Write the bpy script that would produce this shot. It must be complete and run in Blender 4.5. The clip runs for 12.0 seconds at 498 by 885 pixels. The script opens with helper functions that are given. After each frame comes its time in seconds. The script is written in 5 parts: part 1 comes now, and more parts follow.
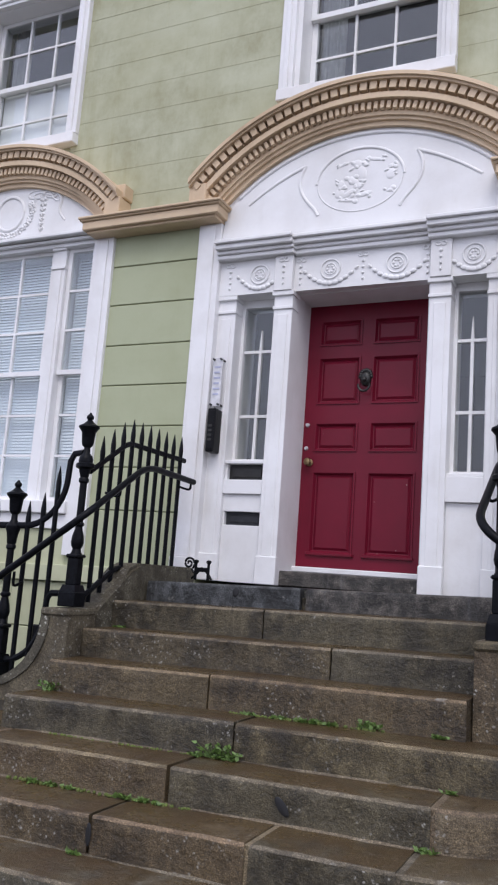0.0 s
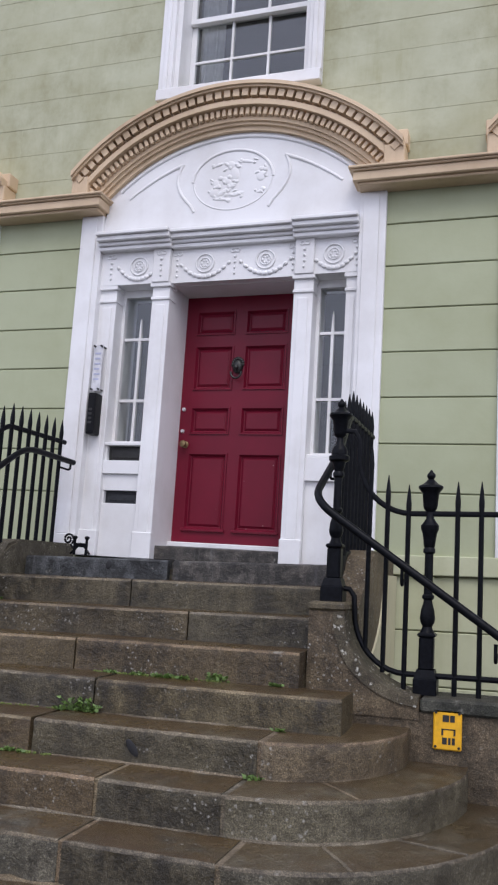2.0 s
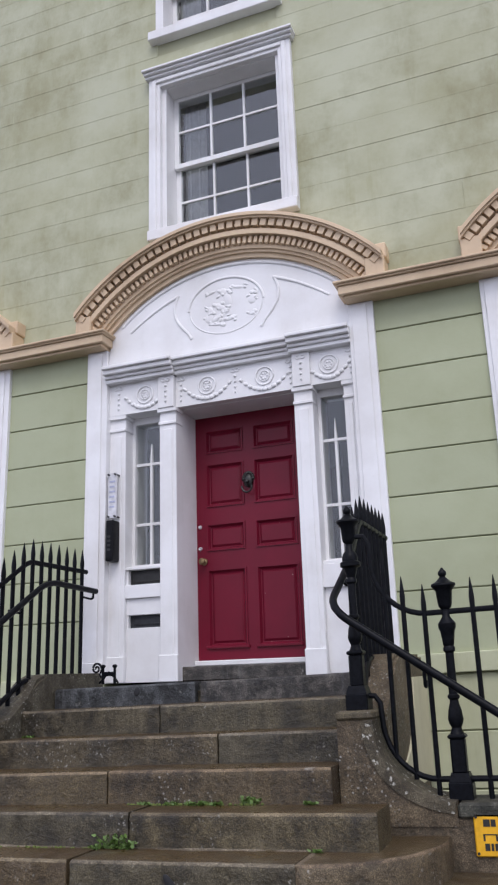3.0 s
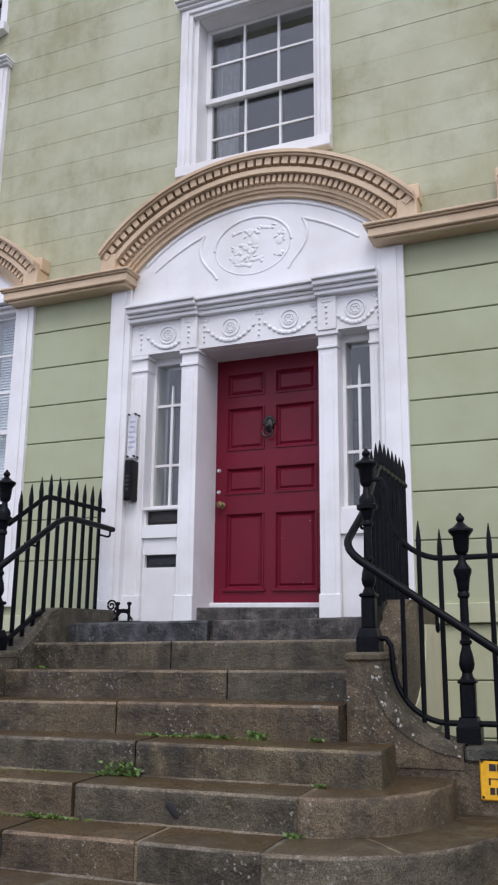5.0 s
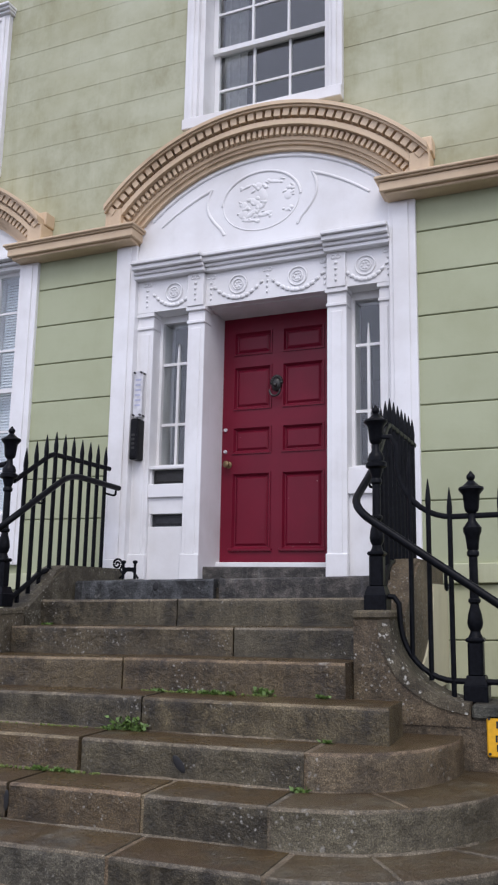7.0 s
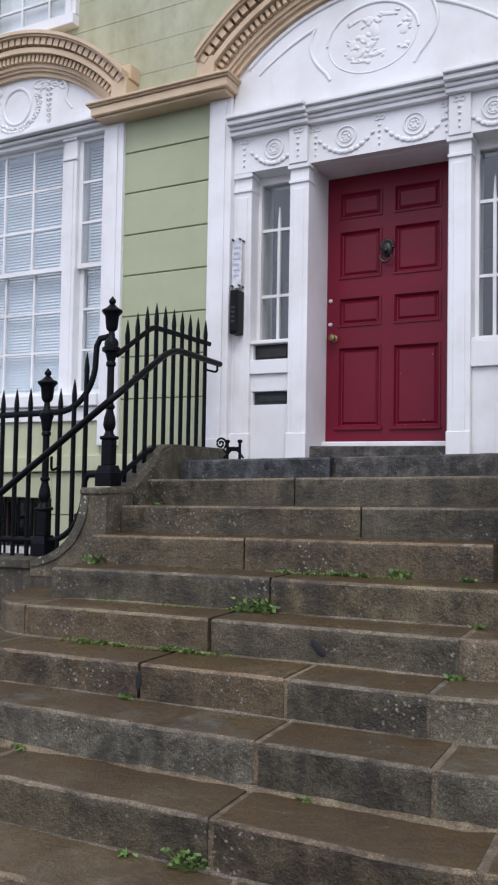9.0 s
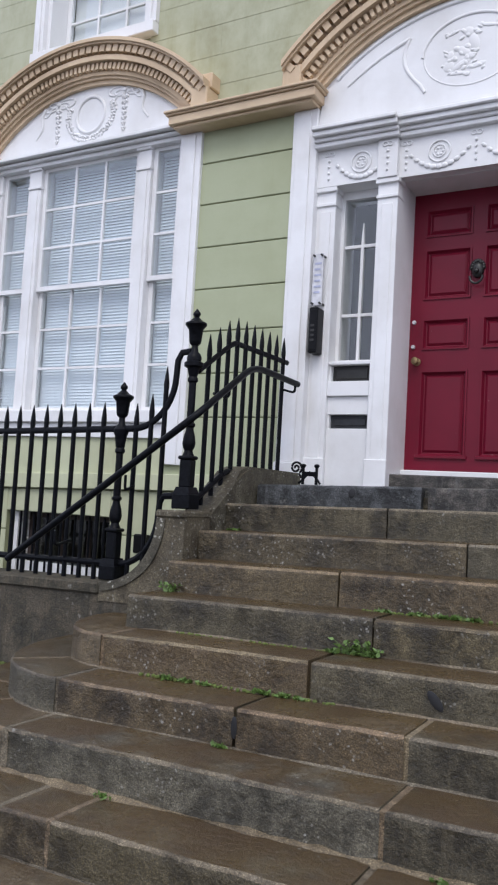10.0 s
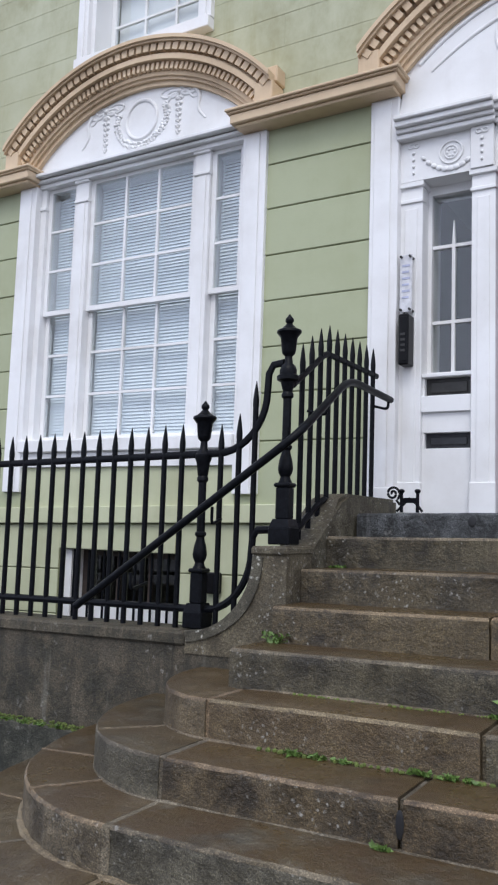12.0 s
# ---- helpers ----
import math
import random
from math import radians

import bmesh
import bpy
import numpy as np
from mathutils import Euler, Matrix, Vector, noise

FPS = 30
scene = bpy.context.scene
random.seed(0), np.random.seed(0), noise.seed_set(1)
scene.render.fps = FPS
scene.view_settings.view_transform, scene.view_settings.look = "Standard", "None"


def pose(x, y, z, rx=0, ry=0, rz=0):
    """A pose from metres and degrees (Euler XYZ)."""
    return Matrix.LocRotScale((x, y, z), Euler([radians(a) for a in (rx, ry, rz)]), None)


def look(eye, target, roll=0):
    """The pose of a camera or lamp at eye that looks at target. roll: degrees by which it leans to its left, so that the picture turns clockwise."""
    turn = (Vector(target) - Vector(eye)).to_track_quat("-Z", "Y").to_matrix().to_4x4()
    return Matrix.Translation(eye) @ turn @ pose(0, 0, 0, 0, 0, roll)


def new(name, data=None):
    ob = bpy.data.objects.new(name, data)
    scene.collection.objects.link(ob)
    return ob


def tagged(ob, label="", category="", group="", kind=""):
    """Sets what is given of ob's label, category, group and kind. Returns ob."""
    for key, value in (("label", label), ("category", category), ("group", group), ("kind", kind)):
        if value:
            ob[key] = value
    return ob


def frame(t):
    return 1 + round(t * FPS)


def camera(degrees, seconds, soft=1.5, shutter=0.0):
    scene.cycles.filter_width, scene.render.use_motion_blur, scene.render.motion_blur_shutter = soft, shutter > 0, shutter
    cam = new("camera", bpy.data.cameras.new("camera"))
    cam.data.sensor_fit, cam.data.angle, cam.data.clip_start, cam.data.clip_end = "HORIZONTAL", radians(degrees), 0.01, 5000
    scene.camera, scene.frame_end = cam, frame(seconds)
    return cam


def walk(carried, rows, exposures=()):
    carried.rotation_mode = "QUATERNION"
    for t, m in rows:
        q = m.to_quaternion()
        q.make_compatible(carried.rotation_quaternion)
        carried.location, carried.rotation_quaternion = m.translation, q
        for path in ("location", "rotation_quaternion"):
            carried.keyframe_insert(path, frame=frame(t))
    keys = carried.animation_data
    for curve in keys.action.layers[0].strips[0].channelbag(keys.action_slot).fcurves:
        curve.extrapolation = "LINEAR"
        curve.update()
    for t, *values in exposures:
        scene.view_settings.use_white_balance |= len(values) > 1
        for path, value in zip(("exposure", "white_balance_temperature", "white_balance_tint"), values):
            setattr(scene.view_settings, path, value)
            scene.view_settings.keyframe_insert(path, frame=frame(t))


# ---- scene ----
cam = camera(33.7, 12.0, soft=2.2)
PATH = [
    (0, (1.856, -5.389, 2.278), (1.008, -3.607, 2.601), 4.2),
    (0.5, (2.07, -5.433, 2.227), (1.321, -3.604, 2.535), 1.2),
    (1, (2.119, -5.5, 2.204), (1.414, -3.639, 2.41), 1.6),
    (1.5, (2.085, -5.618, 2.216), (1.439, -3.727, 2.302), 4.6),
    (2, (2.254, -5.675, 2.228), (1.611, -3.805, 2.525), 3.5),
    (2.5, (2.403, -5.691, 2.232), (1.741, -3.867, 2.717), -0.2),
    (3, (2.405, -5.78, 2.266), (1.719, -3.982, 2.81), -1.9),
    (3.2, (2.402, -5.733, 2.252), (1.68, -3.967, 2.851), -2.0),
    (4.8, (2.397, -5.652, 2.168), (1.647, -3.848, 2.595), 0.5),
    (5, (2.408, -5.675, 2.177), (1.652, -3.878, 2.622), 0.6),
    (5.5, (2.404, -5.66, 2.167), (1.664, -3.869, 2.662), 1.5),
    (6, (2.413, -5.636, 2.163), (1.679, -3.838, 2.64), 2.2),
    (6.5, (2.433, -5.607, 2.162), (1.666, -3.808, 2.58), 1.0),
    (8.3, (2.035, -5.654, 2.085), (1.214, -3.844, 2.305), 2.7),
    (8.5, (2.021, -5.601, 2.089), (1.172, -3.799, 2.273), 2.5),
    (9, (1.923, -5.401, 2.094), (1.001, -3.629, 2.183), 1.0),
    (9.5, (1.728, -5.352, 2.094), (0.75, -3.608, 2.158), 1.4),
    (10, (1.48, -5.304, 2.112), (0.501, -3.565, 2.25), 3.3),
    (10.5, (1.378, -5.137, 2.106), (0.382, -3.405, 2.188), 1.2),
    (11, (1.202, -5.065, 2.096), (0.168, -3.353, 2.117), 0.4),
    (11.5, (0.9, -5.086, 2.118), (-0.161, -3.395, 2.235), 2.9),
    (12, (0.806, -4.972, 2.116), (-0.213, -3.263, 2.321), 1.9),
]
walk(cam, [(t, look(eye, target, roll)) for t, eye, target, roll in PATH], ((0, 0.0, 6340, 11), (6.7, 0.0, 6340, 11), (9.0, 0.05, 6310, 9), (12, 0.10, 6250, 6)))

# ---- world and light: overcast sky ----
world = bpy.data.worlds.new("overcast_sky")
scene.world = world
world.use_nodes = True
wn = world.node_tree.nodes
wl = world.node_tree.links
sky = wn.new("ShaderNodeTexSky")
sky.sky_type = "NISHITA"
sky.sun_disc = False
sky.sun_elevation = radians(52)
sky.sun_rotation = radians(150)
sky.dust_density = 4.0
sky.air_density = 1.0
cloud = wn.new("ShaderNodeMixRGB")
cloud.inputs[0].default_value = 0.72
cloud.inputs[2].default_value = (9.25, 9.45, 11.7, 1)
wl.new(sky.outputs[0], cloud.inputs[1])
wl.new(cloud.outputs[0], wn["Background"].inputs[0])
wn["Background"].inputs[1].default_value = 0.150
sun_data = bpy.data.lights.new("sun", "SUN")
sun_data.energy, sun_data.angle, sun_data.color = 1.0, radians(25), (1.0, 0.97, 0.93)
sun = new("sun", sun_data)
sun.matrix_world = look((3, -9, 14), (0, 0, 2))

# ---- materials ----
def shader(name, rough=0.6, metal=0.0, spec=0.5):
    m = bpy.data.materials.new(name)
    m.use_nodes = True
    b = m.node_tree.nodes["Principled BSDF"]
    b.inputs["Roughness"].default_value = rough
    b.inputs["Metallic"].default_value = metal
    b.inputs["Specular IOR Level"].default_value = spec
    return m, m.node_tree.nodes, m.node_tree.links, b


def tex(nodes, links, scale, detail=6, rough=0.6, stretch=(1, 1, 1)):
    """World-sized noise."""
    g = nodes.new("ShaderNodeNewGeometry")
    mp = nodes.new("ShaderNodeMapping")
    mp.inputs["Scale"].default_value = stretch
    n = nodes.new("ShaderNodeTexNoise")
    n.inputs["Scale"].default_value = scale
    n.inputs["Detail"].default_value = detail
    n.inputs["Roughness"].default_value = rough
    links.new(g.outputs["Position"], mp.inputs[0])
    links.new(mp.outputs[0], n.inputs["Vector"])
    return n.outputs["Fac"]


def ramp(nodes, links, fac, stops):
    r = nodes.new("ShaderNodeValToRGB")
    e = r.color_ramp.elements
    while len(e) < len(stops):
        e.new(0.5)
    for k, (p, c) in zip(e, stops):
        k.position = p
        k.color = (*c, 1) if len(c) == 3 else c
    links.new(fac, r.inputs[0])
    return r.outputs[0]


def mix(nodes, links, fac, a, b, blend="MIX"):
    x = nodes.new("ShaderNodeMixRGB")
    x.blend_type = blend
    for i, v in ((0, fac), (1, a), (2, b)):
        if isinstance(v, bpy.types.NodeSocket):
            links.new(v, x.inputs[i])
        else:
            x.inputs[i].default_value = v if i == 0 else (*v, 1)
    return x.outputs[0]


def bump(nodes, links, b, heights, strength=0.3, distance=0.01):
    last = None
    for h, d in heights:
        n = nodes.new("ShaderNodeBump")
        n.inputs["Strength"].default_value = strength
        n.inputs["Distance"].default_value = d
        links.new(h, n.inputs["Height"])
        if last:
            links.new(last, n.inputs["Normal"])
        last = n.outputs[0]
    links.new(last, b.inputs["Normal"])


BW = lambda a, b: [(a, (0, 0, 0)), (b, (1, 1, 1))]


def painted(name, base, dirty, rough=0.5, dirt=0.5, streak=0.5, piece=0.0, age=0.0):
    """Old exterior paint: mottled, with rain streaks and fine relief."""
    m, n, l, b = shader(name, rough)
    big = tex(n, l, 1.3, 5)
    fine = tex(n, l, 38, 4)
    run = tex(n, l, 5.0, 5, 0.65, (1.0, 1.0, 0.12))
    c = mix(n, l, ramp(n, l, big, BW(0.42, 0.72)), base, tuple(0.5 * (x + y) for x, y in zip(base, dirty)))
    f = mix(n, l, 1.0, ramp(n, l, run, [(0.56, (0, 0, 0)), (0.8, (streak,) * 3)]), ramp(n, l, big, BW(0.35, 0.6)), "MULTIPLY")
    c = mix(n, l, f, c, dirty)
    if age:
        wide = tex(n, l, 0.55, 6, 0.7)
        patch = tex(n, l, 2.4, 7, 0.72, (1.0, 1.0, 0.55))
        f2 = mix(n, l, 1.0, ramp(n, l, wide, BW(0.44, 0.56)), ramp(n, l, patch, [(0.36, (0, 0, 0)), (0.62, (age,) * 3)]), "MULTIPLY")
        c = mix(n, l, f2, c, tuple(0.8 * x for x in dirty))
        c = mix(n, l, ramp(n, l, wide, [(0.30, (age * 0.5,) * 3), (0.44, (0, 0, 0))]), c, (0.47, 0.48, 0.38))
    c = mix(n, l, ramp(n, l, fine, [(0.6, (0, 0, 0)), (0.8, (dirt * 0.4,) * 3)]), c, dirty)
    if piece:
        o = n.new("ShaderNodeObjectInfo")
        c = mix(n, l, 1.0, c, ramp(n, l, o.outputs["Random"], [(0, (1 - piece,) * 3), (1, (1, 1, 1))]), "MULTIPLY")
    l.new(c, b.inputs["Base Color"])
    l.new(ramp(n, l, big, [(0.3, (rough - 0.08,) * 3), (0.7, (rough + 0.12,) * 3)]), b.inputs["Roughness"])
    bump(n, l, b, [(fine, 0.0012), (tex(n, l, 9, 4), 0.004)], 0.35)
    return m


GREEN = painted("green_stucco", (0.40, 0.43, 0.275), (0.28, 0.29, 0.16), 0.62, 0.35, 0.35, 0.05)
GREEN_UP = painted("weathered_green_stucco", (0.46, 0.472, 0.33), (0.30, 0.285, 0.145), 0.7, 0.6, 0.95, 0.02, 0.62)
GREEN_LOW = painted("pale_green_plinth_paint", (0.52, 0.54, 0.36), (0.33, 0.33, 0.19), 0.65, 0.5, 0.6, 0.05)
JOINT_UP = painted("weathered_green_joint", (0.38, 0.385, 0.26), (0.27, 0.26, 0.14), 0.85)
JOINT = painted("dirty_green_joint", (0.25, 0.265, 0.145), (0.12, 0.12, 0.065), 0.85)
WHITE = painted("white_gloss_paint", (0.80, 0.80, 0.80), (0.50, 0.475, 0.44), 0.38, 0.35, 0.38)
TAN = painted("tan_masonry_paint", (0.655, 0.505, 0.335), (0.33, 0.23, 0.14), 0.6, 0.5, 0.6)
SHADOW_GREY = painted("grey_shadow_paint", (0.30, 0.27, 0.25), (0.2, 0.18, 0.16), 0.7)


def stone(name, a, b2, c2, lichen=0.5, wet=0.35, film=0.0, run=0.0, cover=0.5, size=15, crust=(0.36, 0.35, 0.31)):
    """Weathered granite: grains, blotches, brown algae film, pale lichen, dark water runs."""
    m, n, l, b = shader(name, 0.6)
    big = tex(n, l, 1.7, 7, 0.7)
    mid = tex(n, l, 9, 7, 0.75)
    small = tex(n, l, 45, 5, 0.7)
    grain = tex(n, l, 170, 3, 0.75)
    o = n.new("ShaderNodeObjectInfo")
    c = mix(n, l, ramp(n, l, big, BW(0.41, 0.56)), a, b2)
    c = mix(n, l, ramp(n, l, mid, [(0.45, (0, 0, 0)), (0.68, (0.9,) * 3)]), c, c2)
    c = mix(n, l, ramp(n, l, small, [(0.30, (0.6,) * 3), (0.46, (0, 0, 0))]), c, tuple(x * 0.6 for x in b2))
    c = mix(n, l, 1.0, c, ramp(n, l, grain, [(0.3, (0.40,) * 3), (0.5, (1.0,) * 3), (0.60, (1.5,) * 3), (0.70, (2.6,) * 3)]), "MULTIPLY")
    c = mix(n, l, 1.0, c, ramp(n, l, o.outputs["Random"], [(0, (0.84, 0.86, 0.87)), (0.25, (1.0, 1.01, 0.96)), (0.5, (1.0, 0.95, 0.86)), (0.75, (1.18, 1.0, 0.84)), (1, (1.14, 1.10, 0.92))]), "MULTIPLY")
    if run:
        r = tex(n, l, 6.0, 6, 0.7, (1.0, 1.0, 0.10))
        c = mix(n, l, ramp(n, l, r, [(0.5, (0, 0, 0)), (0.66, (run,) * 3)]), c, tuple(x * 0.4 for x in b2))
        c = mix(n, l, ramp(n, l, r, [(0.30, (run * 0.7,) * 3), (0.40, (0, 0, 0))]), c, tuple(x * 1.9 for x in c2))
    g = n.new("ShaderNodeNewGeometry")
    v = n.new("ShaderNodeTexVoronoi")
    v.inputs["Scale"].default_value = size
    warp = n.new("ShaderNodeVectorMath")
    l.new(g.outputs["Position"], warp.inputs[0])
    nz = n.new("ShaderNodeTexNoise")
    nz.inputs["Scale"].default_value = 22
    l.new(g.outputs["Position"], nz.inputs["Vector"])
    sc = n.new("ShaderNodeVectorMath")
    sc.operation = "SCALE"
    sc.inputs["Scale"].default_value = 1.35 / size
    l.new(nz.outputs["Color"], sc.inputs[0])
    l.new(sc.outputs[0], warp.inputs[1])
    l.new(warp.outputs[0], v.inputs["Vector"])
    spot = ramp(n, l, v.outputs["Distance"], [(0.16, (lichen,) * 3), (0.30, (0, 0, 0))])
    spot = mix(n, l, 1.0, spot, ramp(n, l, tex(n, l, 2.6, 5), BW(cover, cover + 0.10)), "MULTIPLY")
    spot = mix(n, l, 1.0, spot, ramp(n, l, tex(n, l, 90, 4), BW(0.35, 0.6)), "MULTIPLY")
    c = mix(n, l, spot, c, crust)
    if film:
        up = n.new("ShaderNodeSeparateXYZ")
        l.new(g.outputs["Normal"], up.inputs[0])
        f = mix(n, l, 1.0, ramp(n, l, up.outputs[2], [(0.6, (0, 0, 0)), (0.95, (film,) * 3)]), ramp(n, l, tex(n, l, 4, 7, 0.7), BW(0.30, 0.52)), "MULTIPLY")
        c = mix(n, l, f, c, mix(n, l, ramp(n, l, big, BW(0.40, 0.62)), (0.068, 0.043, 0.014), (0.052, 0.030, 0.010)))
    l.new(c, b.inputs["Base Color"])
    damp = ramp(n, l, mid, [(0.3, (wet,) * 3), (0.7, (wet + 0.35,) * 3)])
    if film:
        damp = mix(n, l, f, damp, ramp(n, l, big, [(0.40, (0.20,) * 3), (0.60, (0.42,) * 3)]))
    l.new(damp, b.inputs["Roughness"])
    bump(n, l, b, [(grain, 0.0025), (small, 0.012), (mid, 0.026), (big, 0.02)], 0.6)
    return m


STEP = stone("step_granite", (0.070, 0.057, 0.032), (0.025, 0.0195, 0.0105), (0.112, 0.094, 0.058), 0.85, 0.30, 0.95, 0.5, 0.52, 40)
STEP_GREY = stone("grey_granite", (0.092, 0.081, 0.058), (0.036, 0.032, 0.023), (0.156, 0.142, 0.108), 0.8, 0.30, 0.95, 0.3, 0.50, 44)
STEP_RED = stone("red_granite", (0.080, 0.058, 0.034), (0.034, 0.023, 0.012), (0.118, 0.091, 0.056), 0.8, 0.30, 0.95, 0.35, 0.52, 40)
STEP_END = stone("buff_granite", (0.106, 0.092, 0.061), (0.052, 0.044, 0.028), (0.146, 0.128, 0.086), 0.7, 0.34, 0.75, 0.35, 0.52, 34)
RIM = stone("lichen_crusted_rim", (0.085, 0.074, 0.050), (0.042, 0.035, 0.022), (0.16, 0.145, 0.105), 1.0, 0.6, 0.0, 0.0, 0.34, 30, (0.56, 0.55, 0.48))
# pale nosing colour holds both the wear and the sky's sheen on the edge
EDGE_WORN_LIT = stone("worn_sky_lit_edge", (0.145, 0.117, 0.078), (0.050, 0.039, 0.025), (0.21, 0.175, 0.125), 0.6, 0.42)
SLAB = stone("blue_grey_slab", (0.038, 0.040, 0.041), (0.013, 0.0135, 0.0135), (0.135, 0.14, 0.142), 0.6, 0.4, 0.0, 0.3)
PIER = stone("lichened_granite", (0.102, 0.089, 0.060), (0.048, 0.040, 0.025), (0.152, 0.137, 0.098), 1.0, 0.5, 0.3, 0.3, 0.45, 42)
RENDER = stone("dark_rendered_wall", (0.056, 0.055, 0.044), (0.023, 0.024, 0.017), (0.098, 0.094, 0.076), 0.6, 0.6, 0.2, 0.7)
MORTAR = stone("pale_mortar", (0.150, 0.124, 0.088), (0.085, 0.068, 0.045), (0.20, 0.17, 0.125), 0.2, 0.5)
BROWN_WALL = stone("brown_wet_render", (0.098, 0.085, 0.060), (0.046, 0.039, 0.026), (0.145, 0.128, 0.095), 0.8, 0.5, 0.3, 0.5, 0.50, 30)
PALE_PLASTER = painted("pale_yellow_plaster", (0.56, 0.53, 0.36), (0.30, 0.27, 0.17), 0.7, 0.5, 0.5)



def iron():
    m, n, l, b = shader("black_iron_paint", 0.36, 0.0, 0.10)
    f = tex(n, l, 45, 5)
    l.new(ramp(n, l, f, [(0.35, (0.003, 0.0034, 0.0045)), (0.75, (0.008, 0.009, 0.012))]), b.inputs["Base Color"])
    bump(n, l, b, [(f, 0.002)], 0.4)
    return m


IRON = iron()


def door_paint():
    m, n, l, b = shader("crimson_gloss_paint", 0.36, 0.0, 0.22)
    f = tex(n, l, 3, 5)
    g = tex(n, l, 60, 4, 0.6, (1, 1, 0.15))
    c = mix(n, l, ramp(n, l, f, BW(0.3, 0.7)), (0.160, 0.0075, 0.0235), (0.126, 0.0065, 0.019))
    chip = ramp(n, l, tex(n, l, 30, 3, 0.4), [(0.765, (0, 0, 0)), (0.785, (0.7,) * 3)])
    c = mix(n, l, chip, c, (0.5, 0.36, 0.33))
    l.new(c, b.inputs["Base Color"])
    bump(n, l, b, [(g, 0.0012)], 0.3)
    return m


CRIMSON = door_paint()


def plain(name, col, rough=0.5, metal=0.0, var=0.25, scale=25):
    m, n, l, b = shader(name, rough, metal)
    f = tex(n, l, scale, 5)
    l.new(ramp(n, l, f, [(0.3, tuple(x * (1 - var) for x in col)), (0.7, tuple(min(1, x * (1 + var * 0.6)) for x in col))]), b.inputs["Base Color"])
    bump(n, l, b, [(f, 0.001)], 0.25)
    return m


BRASS = plain("worn_brass", (0.26, 0.19, 0.10), 0.48, 0.9)
DARK_METAL = plain("dark_bronze", (0.035, 0.034, 0.032), 0.4, 0.4)
BLACK_PLASTIC = plain("black_plastic", (0.006, 0.006, 0.007), 0.3)
BLACK_PLASTIC.node_tree.nodes["Principled BSDF"].inputs["Specular IOR Level"].default_value = 0.12
GREY_PLASTIC = plain("pale_grey_plastic", (0.62, 0.62, 0.64), 0.4)
YELLOW = plain("yellow_plastic", (0.80, 0.42, 0.012), 0.45, 0.0, 0.18)
# interior dimness is put into this dark wall colour
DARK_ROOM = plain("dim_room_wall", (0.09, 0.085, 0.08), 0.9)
BLIND = plain("white_blind_slat", (0.84, 0.89, 0.94), 0.5, 0.0, 0.05)
CURTAIN = plain("pale_net_curtain", (0.6, 0.6, 0.6), 0.9)
WEED = plain("weed_leaf", (0.105, 0.18, 0.038), 0.55, 0.0, 0.45, 60)
MOSS = plain("moss", (0.10, 0.13, 0.03), 0.95, 0.0, 0.5, 40)
ASPHALT = plain("asphalt", (0.05, 0.05, 0.05), 0.85, 0.0, 0.4, 90)
RUST = plain("bare_wood_patch", (0.40, 0.25, 0.16), 0.8)
BARE_TIMBER = plain("bare_orange_timber", (0.48, 0.29, 0.16), 0.7)


def glass_mat():
    m, n, l, b = shader("window_glass", 0.03)
    out = n["Material Output"]
    gl = n.new("ShaderNodeBsdfGlossy")
    gl.inputs["Roughness"].default_value = 0.02
    tr = n.new("ShaderNodeBsdfTransparent")
    tr.inputs[0].default_value = (0.95, 0.97, 0.97, 1)
    lw = n.new("ShaderNodeLayerWeight")
    lw.inputs[0].default_value = 0.5
    fr = n.new("ShaderNodeValToRGB")
    fr.color_ramp.elements[0].color = (0.055, 0.055, 0.055, 1)
    fr.color_ramp.elements[1].color = (1, 1, 1, 1)
    e = fr.color_ramp.elements.new(0.5)
    e.color = (0.10, 0.10, 0.10, 1)
    l.new(lw.outputs["Facing"], fr.inputs[0])
    mx = n.new("ShaderNodeMixShader")
    l.new(fr.outputs[0], mx.inputs[0])
    l.new(tr.outputs[0], mx.inputs[1])
    l.new(gl.outputs[0], mx.inputs[2])
    l.new(mx.outputs[0], out.inputs[0])
    bump_n = n.new("ShaderNodeBump")
    bump_n.inputs["Strength"].default_value = 0.06
    bump_n.inputs["Distance"].default_value = 0.02
    l.new(tex(n, l, 2.5, 2), bump_n.inputs["Height"])
    l.new(bump_n.outputs[0], gl.inputs["Normal"])
    return m


GLASS = glass_mat()

# ---- mesh helpers ----
def empty(name, label="", category="", group="", kind="", at=(0, 0, 0)):
    ob = new(name)
    ob.location = at
    ob.empty_display_size = 0.1
    return tagged(ob, label, category, group, kind)


def finish(name, bm, mat, smooth=False):
    bmesh.ops.recalc_face_normals(bm, faces=bm.faces)
    me = bpy.data.meshes.new(name)
    bm.to_mesh(me)
    bm.free()
    me.materials.append(mat)
    if smooth:
        me.polygons.foreach_set("use_smooth", [True] * len(me.polygons))
        me.set_sharp_from_angle(angle=radians(38))
    return me


def part(name, bm, mat, parent=None, label="", smooth=False, kind=""):
    ob = new(name, finish(name, bm, mat, smooth))
    if parent is not None:
        ob.parent = parent
        off = parent.location if parent.parent is None else parent.parent.location + parent.location
        if parent.type == "EMPTY" and off.length > 0:
            ob.matrix_parent_inverse = Matrix.Translation(-off)
    return tagged(ob, label, kind=kind)


def thing(name, bm, mat, label, category, group="", kind="", smooth=False):
    return tagged(part(name, bm, mat, None, label, smooth), label, category, group, kind)


